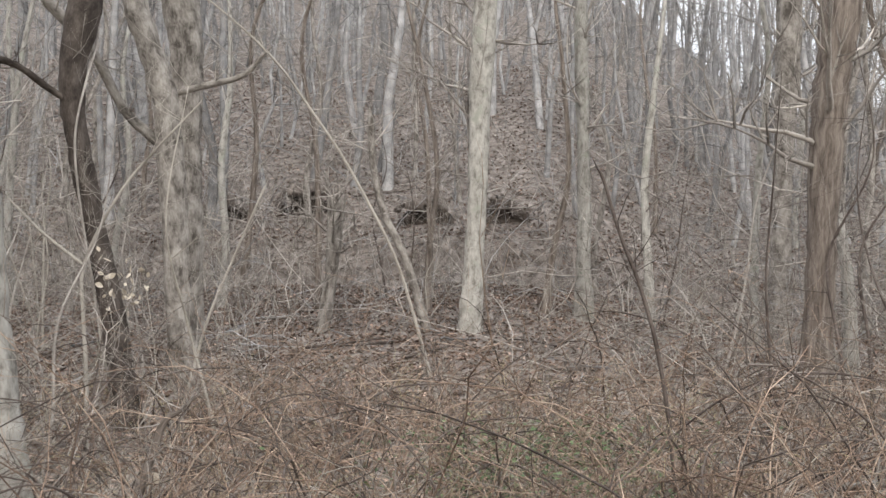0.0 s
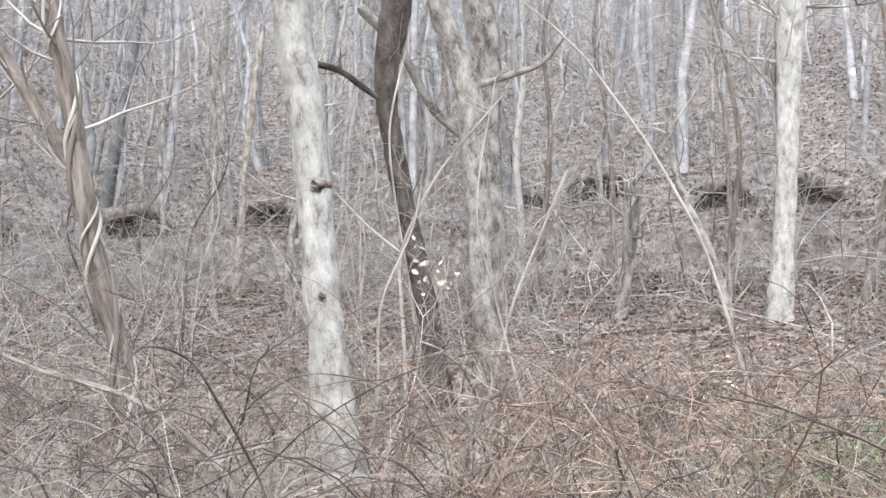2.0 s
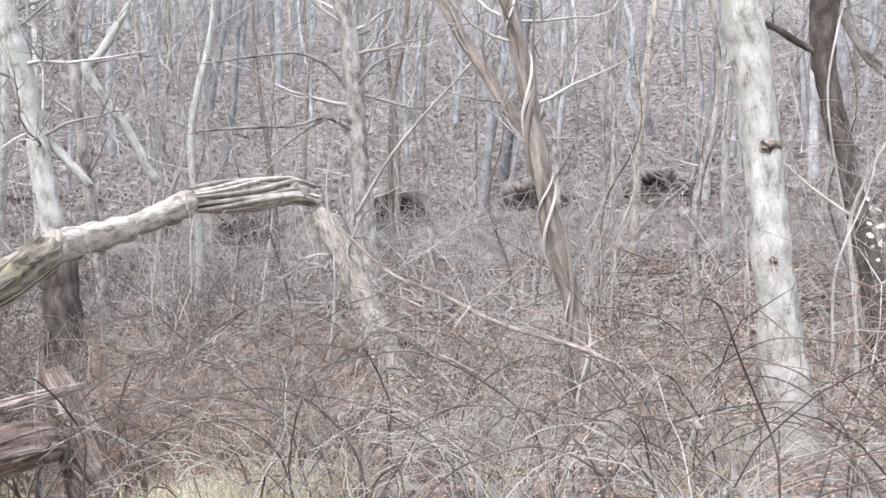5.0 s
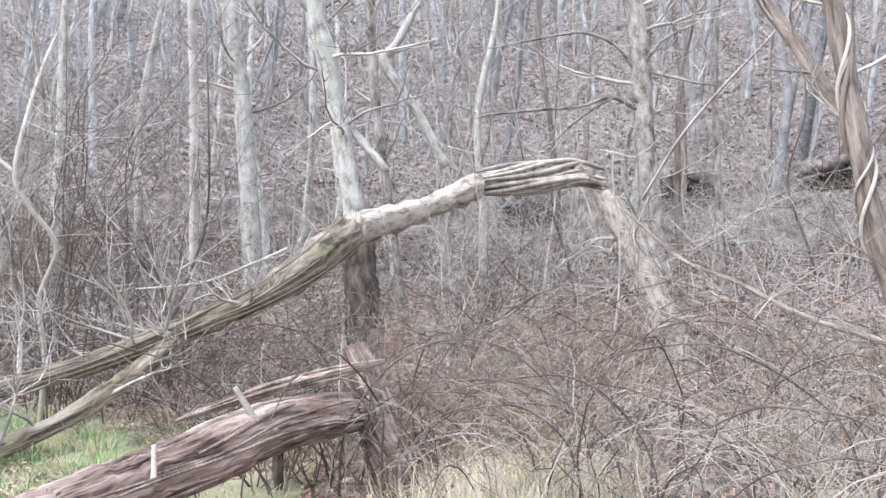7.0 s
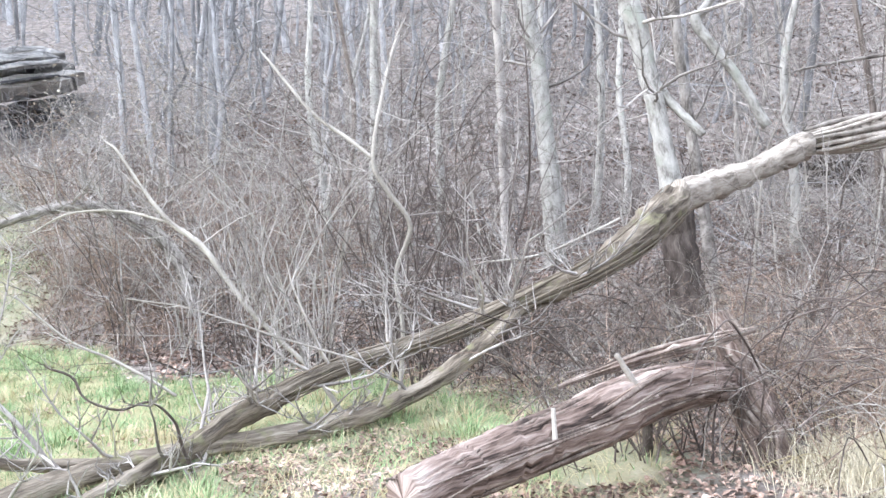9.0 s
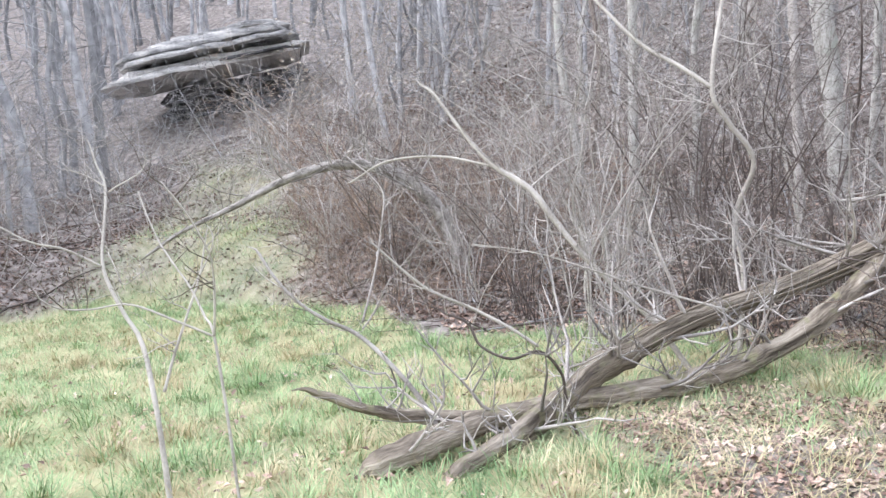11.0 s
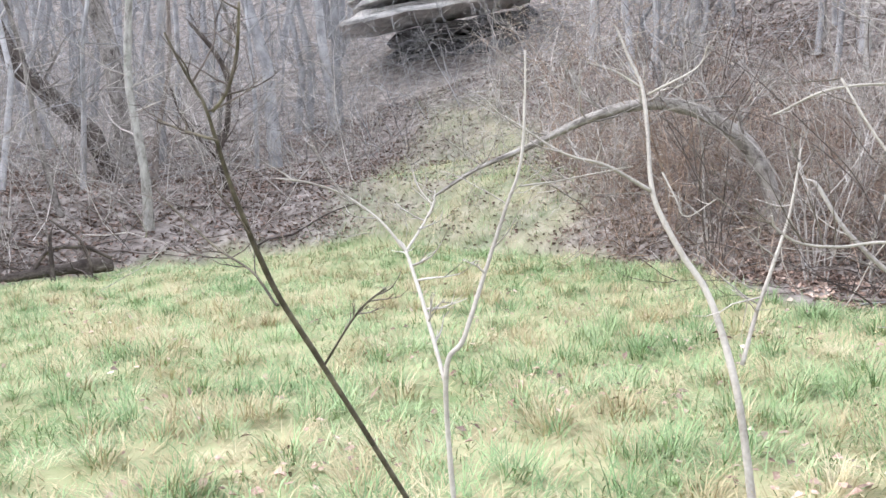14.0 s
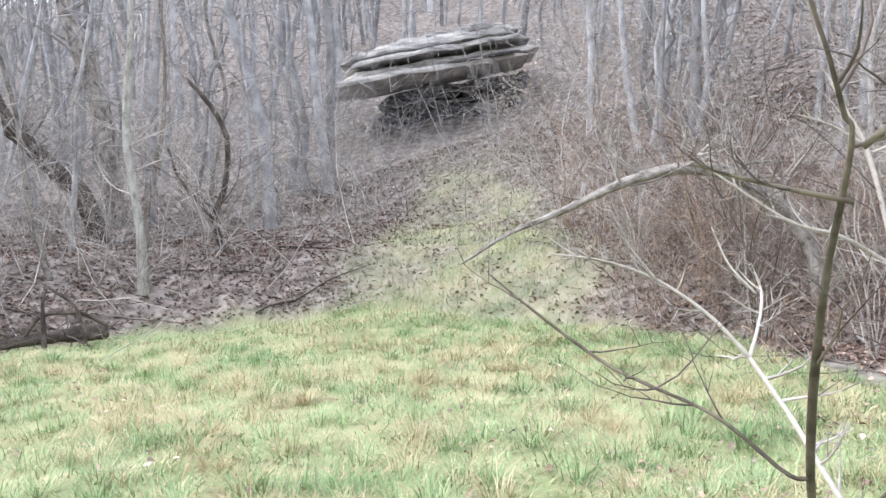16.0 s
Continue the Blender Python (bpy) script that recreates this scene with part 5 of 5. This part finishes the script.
# dead sticks and thin logs lying on the slopes
for cnt, rr, bb, mat, label in ((260, (9, 40), (-42, 92), far_bark, "bleached dead sticks lying on the leaf litter"), (160, (9, 40), (-42, 92), dark_twig, "dark fallen sticks lying on the leaf litter"), (60, (18, 26), (112, 150), dark_twig, "dark fallen sticks on the bank")):
    x, y = scatter(rng, cnt, *rr, *bb)
    ok = lawn(x, y) < 0.1
    x, y = x[ok], y[ok]
    M = len(x)
    a, L = rng.uniform(0, math.pi, M), rng.uniform(0.5, 2.6, M)
    f = np.linspace(-0.5, 0.5, 7)
    px = x[:, None] + np.cos(a)[:, None] * L[:, None] * f + rng.normal(0, 0.05, (M, 7))
    py = y[:, None] + np.sin(a)[:, None] * L[:, None] * f + rng.normal(0, 0.05, (M, 7))
    r = rng.uniform(0.008, 0.028, M)[:, None] * np.linspace(1, 0.4, 7)
    stuff("fallen_sticks", tubes(np.stack([px, py, height(px, py) + r + 0.03], -1), r, 5), mat, label, "sticks")


# withered leaves still on the shrubs beside the ledge
shrub = bpy.data.objects["brush.007"].data
co = np.empty(len(shrub.vertices) * 3, np.float32)
shrub.vertices.foreach_get("co", co)
co = co.reshape(-1, 3)
b = bearing(co[:, 0], co[:, 1])
co = co[(b > 88) & (b < 101)]


def canes(rng, S, L, mat_r):
    """Arching canes: up from the ground and over."""
    M, n = len(S), 10
    a = rng.uniform(0, 2 * math.pi, M)
    out = np.stack([np.cos(a), np.sin(a), np.zeros(M)], -1)
    th0 = rng.uniform(0.9, 1.5, M)
    th1 = th0 - rng.uniform(0.8, 2.3, M)
    P = np.empty((M, n, 3))
    P[:, 0] = S
    for i in range(1, n):
        th = th0 + (th1 - th0) * (i / (n - 1)) ** 1.3
        d = out * np.cos(th)[:, None] + np.array([0, 0, 1.0]) * np.sin(th)[:, None]
        P[:, i] = P[:, i - 1] + (d + rng.normal(0, 0.10, (M, 3))) * (L / (n - 1))[:, None]
        g = height(P[:, i, 0], P[:, i, 1]) + 0.02
        P[:, i, 2] = np.maximum(P[:, i, 2], g)
    ch = [tubes(P, mat_r[:, None] * np.linspace(1, 0.35, n), 4)]
    k = 5
    j = rng.integers(2, n, (M, k))
    B = P[np.arange(M)[:, None], j].reshape(-1, 3)
    D = unit(rng.normal(0, 1, B.shape) + np.array([0, 0, 0.3]))
    ch += sprays(rng, B, D, rng.uniform(0.12, 0.6, len(B)), np.repeat(mat_r * 0.5, k), levels=1, kids=2, n=4, bend=0.2, sides=3)
    return ch


rng = np.random.default_rng(320)
for cnt, rr, bb, ll, mat, label in (
        (560, (5.2, 11), (-42, 4), (1.0, 2.6), cane_mat, "dense thicket of arching red-brown bramble canes"),
        (250, (5.2, 12), (8, 52), (0.9, 2.4), cane_mat, "arching bramble canes before the trees"),
        (480, (5.2, 12), (-42, 66), (0.8, 2.4), dark_twig, "dark bramble canes"),
        (330, (6.0, 13), (38, 84), (0.4, 1.5), pale_twig, "low grey-brown dead weeds and canes"),
        (420, (6.4, 13), (40, 84), (0.4, 1.6), cane_mat, "low brown dead weeds and canes"),
        (150, (5.6, 9), (34, 52), (0.5, 1.6), cane_mat, "red-brown thorny canes before the vine-wrapped tree"),
        (80, (5.6, 9), (34, 52), (0.5, 1.5), dark_twig, "dark thorny canes before the vine-wrapped tree"),
        (720, (5.2, 13), (-42, 66), (0.5, 1.5), pale_twig, "pale dead stalks among the brambles"),
        (420, (5.4, 13), (-42, 60), (0.3, 0.8), straw_mat, "straw-coloured dead stalks among the brambles"),
        (420, (5.0, 8.5), (6, 42), (0.6, 1.8), pale_twig, "pale thin stems standing in the brambles"),
        (320, (12.5, 17.5), (83, 101), (0.5, 1.5), cane_mat, "brown canes at the foot of the thicket"),
        (240, (7.6, 11.5), (60, 93), (0.7, 1.9), dark_twig, "dark arching canes round the fallen tree"),
        (300, (13.5, 20), (86, 103), (0.4, 1.5), twig_mat, "grey-brown canes on the bank beside the clearing"),
        (360, (13.5, 21), (84, 103), (0.4, 1.3), cane_mat, "brown canes tangled on the bank"),
        (350, (14, 21), (96, 150), (0.5, 1.6), cane_mat, "low dead canes at the clearing's edge")):
    x, y = scatter(rng, cnt, *rr, *bb)
    ok = clear(x, y) & ~screens(x, y, ((-3.6, 7.5), (-4.85, 6.36), (-8.6, 7.45)), 0.32)
    S = on_ground(x, y, -0.03)[ok]
    stuff("brambles", join(canes(rng, S, rng.uniform(*ll, len(S)), rng.uniform(0.003, 0.0065, len(S)) * (1.7 if mat is dark_twig else 1))), mat, label, "brambles")


# single thick canes that arch over the thicket
rng = np.random.default_rng(326)
hoops = []
for i in range(6):
    g = np.random.default_rng(250 + i)
    ob = thing("bramble_cane", (0, 0, 0), "long dark arching bramble cane rooted in the thicket", "bramble", "arching bramble canes")
    L, a = g.uniform(1.6, 2.8), g.uniform(0, 6.28)
    th = np.linspace(1.45, g.uniform(-0.9, -0.2), 8)
    p, rows = np.zeros(3), [(0, 0, -0.05, 0.008)]
    for k in range(8):
        p = p + L / 8 * np.array([math.cos(a) * math.cos(th[k]), math.sin(a) * math.cos(th[k]), math.sin(th[k])]) + g.normal(0, 0.02, 3)
        rows.append((*p, 0.008 * (1 - 0.08 * k)))
    part("cane", bole(rows, 6, per=4, seed=260 + i, rough=0.05), dark_twig, ob)
    part("crown", crown(g, rows, dark_twig, frm=0.2, count=12, length=0.35, levels=1, kids=2, least=0.0018), dark_twig, ob, "thin side shoots")
    hoops.append(ob)
x, y = scatter(rng, 130, 5.2, 9.5, -42, 62)
for i, (px, py) in enumerate(np.stack([x, y], -1)[clear(x, y)][:85]):
    m = pose(px, py, float(height(px, py)), rng.normal(0, 6), rng.normal(0, 6), rng.uniform(0, 360))
    if i < len(hoops):
        hoops[i].matrix_basis = m
    else:
        copy_thing(hoops[i % len(hoops)], m)


def leaves(rng, P, size):
    """Curled dry leaves, a bent quad each pair."""
    M = len(P)
    a = rng.uniform(0, 2 * math.pi, M)
    u = np.stack([np.cos(a), np.sin(a), rng.normal(0, 0.3, M)], -1)
    v = np.stack([-np.sin(a), np.cos(a), rng.normal(0, 0.3, M)], -1)
    s = rng.uniform(*size, M)[:, None]
    up = np.array([0, 0, 1.0]) * s * rng.uniform(-0.1, 0.45, (M, 1))
    V = np.stack([P - u * s, P - v * s * 0.5 + up, P + v * s * 0.5 + up, P + u * s * 0.6, P + u * s + up * 0.7], 1)
    i = np.arange(M * 5).reshape(M, 5)
    return V.reshape(-1, 3), np.stack([i[:, 0], i[:, 1], i[:, 3], i[:, 2]], -1)


rng = np.random.default_rng(330)
stuff("withered_leaves", leaves(rng, co[rng.integers(0, len(co), 3600)].astype(float), (0.05, 0.11)), cream_leaf, "small pale withered leaves on the shrubs", "leaves", smooth=False)
x, y = scatter(rng, 175000, 0.4, 26, -42, 95, 0.8)
away = np.hypot(x + 2, y + 1)
ok = lawn(x, y) < 0.5
damp = rng.random(len(x)) < 0.15 + 0.65 * smooth(9, 15, away)
near = away < 9.5
for pick, size, mat, label in ((near & ~damp, (0.018, 0.042), leaf_mat, "small dry brown leaves among the brambles"), (near & damp, (0.018, 0.042), damp_leaf, "damp brown leaves among the brambles"),
                               (~near & ~damp, (0.03, 0.065), leaf_mat, "dry brown fallen leaves covering the ground"), (~near & damp, (0.03, 0.065), damp_leaf, "damp brown fallen leaves covering the ground")):
    stuff("leaf_litter", leaves(rng, on_ground(x, y, 0.015)[ok & pick], size), mat, label, "leaves", smooth=False)
gx, gy = rng.normal(0.6, 0.55, 3000), rng.normal(6.0, 0.5, 3000)
stuff("bramble_leaves", leaves(rng, on_ground(gx, gy, rng.uniform(0.15, 0.85, 3000)), (0.012, 0.03)), green_leaf, "small green leaves still on the brambles", "leaves", smooth=False)
x, y = scatter(rng, 6000, 3.2, 9, 40, 96)
ok = lawn(x, y) < 0.5
stuff("leaf_litter", leaves(rng, on_ground(x, y, 0.012)[ok], (0.02, 0.05)), leaf_mat, "small dry leaves round the rotten log", "leaves", smooth=False)
x, y = scatter(rng, 90000, 20, 46, -42, 90)
shade = rng.random(len(x)) < 0.75 + 0.4 * wobble(x, y, 0.5, 4.0)
stuff("leaf_litter", leaves(rng, on_ground(x, y, 0.03)[~shade], (0.04, 0.085)), leaf_mat, "dry brown leaves on the wooded slope", "leaves", smooth=False)
stuff("leaf_litter", leaves(rng, on_ground(x, y, 0.03)[shade], (0.04, 0.085)), damp_leaf, "damp dark brown leaves on the wooded slope", "leaves", smooth=False)
x, y = scatter(rng, 170000, 12, 32, 83, 150)
ok = (rng.random(len(x)) > 1.6 * lawn(x, y)) & (rng.random(len(x)) < 0.7 + 0.5 * wobble(x, y, 0.8, 6.0))
stuff("leaf_litter", leaves(rng, on_ground(x, y, 0.015)[ok], (0.03, 0.065)), damp_leaf, "brown leaf litter heaped on the bank", "leaves", smooth=False)
x, y = scatter(rng, 7000, 2.0, 16, 78, 150)
ok = (lawn(x, y) > 0.5) & (rng.random(len(x)) < 0.25 + 0.7 * wobble(x, y, 1.9, 8.0))
stuff("leaf_litter", leaves(rng, on_ground(x, y, 0.05)[ok], (0.025, 0.05)), leaf_mat, "a few dry leaves lying in the grass", "leaves", smooth=False)


def blades(rng, P, length, width, fan=None, low=0.35, high=1.4):
    """Grass blades of two joined quads that lean over. fan: the way each one falls, in radians; low, high: the least and most lean."""
    M = len(P)
    a = rng.uniform(0, 2 * math.pi, M) if fan is None else fan + rng.normal(0, 0.65, M)
    out = np.stack([np.cos(a), np.sin(a), np.zeros(M)], -1)
    side = np.stack([-np.sin(a), np.cos(a), np.zeros(M)], -1)
    L = rng.uniform(*length, M)[:, None]
    w = rng.uniform(*width, M)[:, None]
    up = np.array([0, 0, 1.0])
    t0 = rng.uniform(low, high, (M, 1))
    t1 = t0 + rng.uniform(0.1, 0.9, (M, 1))
    mid = P + L * 0.5 * (up * np.cos(t0) + out * np.sin(t0))
    tip = mid + L * 0.5 * (up * np.cos(t1) + out * np.sin(t1))
    tip[:, 2] = np.maximum(tip[:, 2], P[:, 2] + 0.012)
    V = np.stack([P - side * w, P + side * w, mid + side * w * 0.8, mid - side * w * 0.8, tip + side * w * 0.15, tip - side * w * 0.15], 1)
    i = np.arange(M * 6).reshape(M, 6)
    Q = np.concatenate([i[:, [0, 1, 2, 3]], i[:, [3, 2, 4, 5]]])
    return V.reshape(-1, 3), Q


def tuft(x, y, size, seed):
    """A chance value from 0 to 1 that all blades of one tuft share."""
    u = np.floor((x + 0.6 * size * wobble(x, y, 1.1 / size, seed)) / size)
    v = np.floor((y + 0.6 * size * wobble(y, x, 1.3 / size, seed + 2)) / size)
    return np.mod(np.sin(u * 12.9898 + v * 78.233 + seed * 3.7) * 43758.5453, 1.0)


def lie(x, y):
    """The way the grass has been laid over here, in radians."""
    return 6.28 * tuft(x, y, 0.17, 1.0)


def withered(x, y):
    """How much of the grass is dead straw here."""
    return np.clip(0.10 + 0.45 * tuft(x, y, 0.15, 2.0) + 0.35 * tuft(x, y, 0.42, 5.0) + 0.30 * wobble(x, y, 0.95, 5.0) + 0.25 * wobble(x, y, 2.6, 2.0), 0.06, 0.94)


rng = np.random.default_rng(340)
x, y = scatter(rng, 330000, 1.8, 21, 66, 150, 0.72)
w = lawn(x, y) * (0.8 + 0.45 * wobble(x, y, 1.7, 3.0))
ok = rng.random(len(x)) < w
G = on_ground(x, y, -0.005)[ok]
dry = rng.random(len(G)) < withered(G[:, 0], G[:, 1])
F = lie(G[:, 0], G[:, 1])
stuff("grass", blades(rng, G[~dry], (0.07, 0.2), (0.0018, 0.0045), F[~dry]), grass_mat, "green winter grass in the clearing", "grass")
stuff("dry_grass", blades(rng, G[dry], (0.08, 0.24), (0.0016, 0.004), F[dry], 0.8, 1.5), straw_mat, "pale yellow dead grass laid over among the green", "grass")
# grass of the strip that climbs towards the ledge
x, y = scatter(rng, 80000, 18, 34, 92, 119)
ok = rng.random(len(x)) < np.clip(lawn(x, y), 0, 1) * 0.8
T2 = on_ground(x, y, -0.005)[ok]
half = rng.random(len(T2)) < 0.5
stuff("grass", blades(rng, T2[half], (0.08, 0.22), (0.003, 0.006)), grass_mat, "green grass on the strip up the slope", "grass")
stuff("dry_grass", blades(rng, T2[~half], (0.08, 0.25), (0.003, 0.006)), straw_mat, "straw grass on the strip up the slope", "grass")
# longer tufts that have fallen over, each spreading from its own root
x, y = scatter(rng, 900, 2.0, 18, 70, 148, 0.8)
ok = lawn(x, y) > 0.6
C = np.stack([x, y], -1)[ok]
pick = rng.random(len(C)) < withered(C[:, 0], C[:, 1])
for tufts, mat, name, label in ((C[~pick], grass_mat, "grass", "longer green tufts fallen over in the clearing"), (C[pick], straw_mat, "dry_grass", "longer straw-coloured tufts fallen over in the clearing")):
    root = np.repeat(tufts, 75, 0)
    off = rng.normal(0, 0.06, root.shape)
    at = root + off
    stuff(name, blades(rng, on_ground(at[:, 0], at[:, 1], -0.005), (0.12, 0.30), (0.0018, 0.004), np.arctan2(off[:, 1], off[:, 0]), 0.25, 1.2), mat, label, "grass")
# ground cover behind the line walked
x, y = scatter(rng, 60000, 0.6, 13, 150, 318, 0.75)
back = lawn(x, y)
ok = rng.random(len(x)) < back
stuff("grass", blades(rng, on_ground(x, y, -0.005)[ok], (0.05, 0.14), (0.002, 0.004)), grass_mat, "short green winter grass behind the clearing's saplings", "grass")
ok = (back < 0.5) & (rng.random(len(x)) < 0.4)
stuff("leaf_litter", leaves(rng, on_ground(x, y, 0.015)[ok], (0.03, 0.075)), leaf_mat, "dry brown leaves on the open ground", "leaves", smooth=False)
# thin dark stems growing under the leaning log
S = np.stack([rng.normal(-6.9, 0.2, 34), rng.normal(1.75, 0.42, 34)], -1)
S = on_ground(S[:, 0], S[:, 1], -0.02)
stuff("brush", join(sprays(rng, S, unit(rng.normal(0, 0.35, S.shape) + np.array([0, 0, 1.0])), rng.uniform(0.4, 0.95, 34), rng.uniform(0.005, 0.011, 34), levels=2, kids=4, n=6, bend=0.15, sides=5)), dark_twig, "dark thin stems under the rotten log", "brush")
# dead straw and short grass round the logs
x, y = scatter(rng, 16000, 3.4, 9.0, 58, 94)
keep = rng.random(len(x)) < 0.35 + 0.6 * tuft(x, y, 0.3, 7.0) - 0.5 * lawn(x, y)
x, y = x[keep], y[keep]
stuff("dry_grass", blades(rng, on_ground(x, y, -0.005), (0.08, 0.26), (0.0015, 0.0035), lie(x, y), 0.6, 1.5), straw_mat, "thin straw-coloured dead grass round the logs", "grass")
keep = rng.random(len(x)) < 0.3
stuff("grass", blades(rng, on_ground(x[keep] + 0.03, y[keep], -0.005), (0.06, 0.16), (0.0015, 0.0035)), grass_mat, "sparse green grass round the logs", "grass")
# a pale tussock beside the stump
cx = rng.normal(-5.8, 0.30, 7500)
cy = rng.normal(3.15, 0.36, 7500)
stuff("straw_tussock", blades(rng, on_ground(cx, cy, -0.01), (0.14, 0.40), (0.0015, 0.003), None, 0.15, 1.35), cream_straw, "tussock of pale straw-coloured dead grass", "grass")
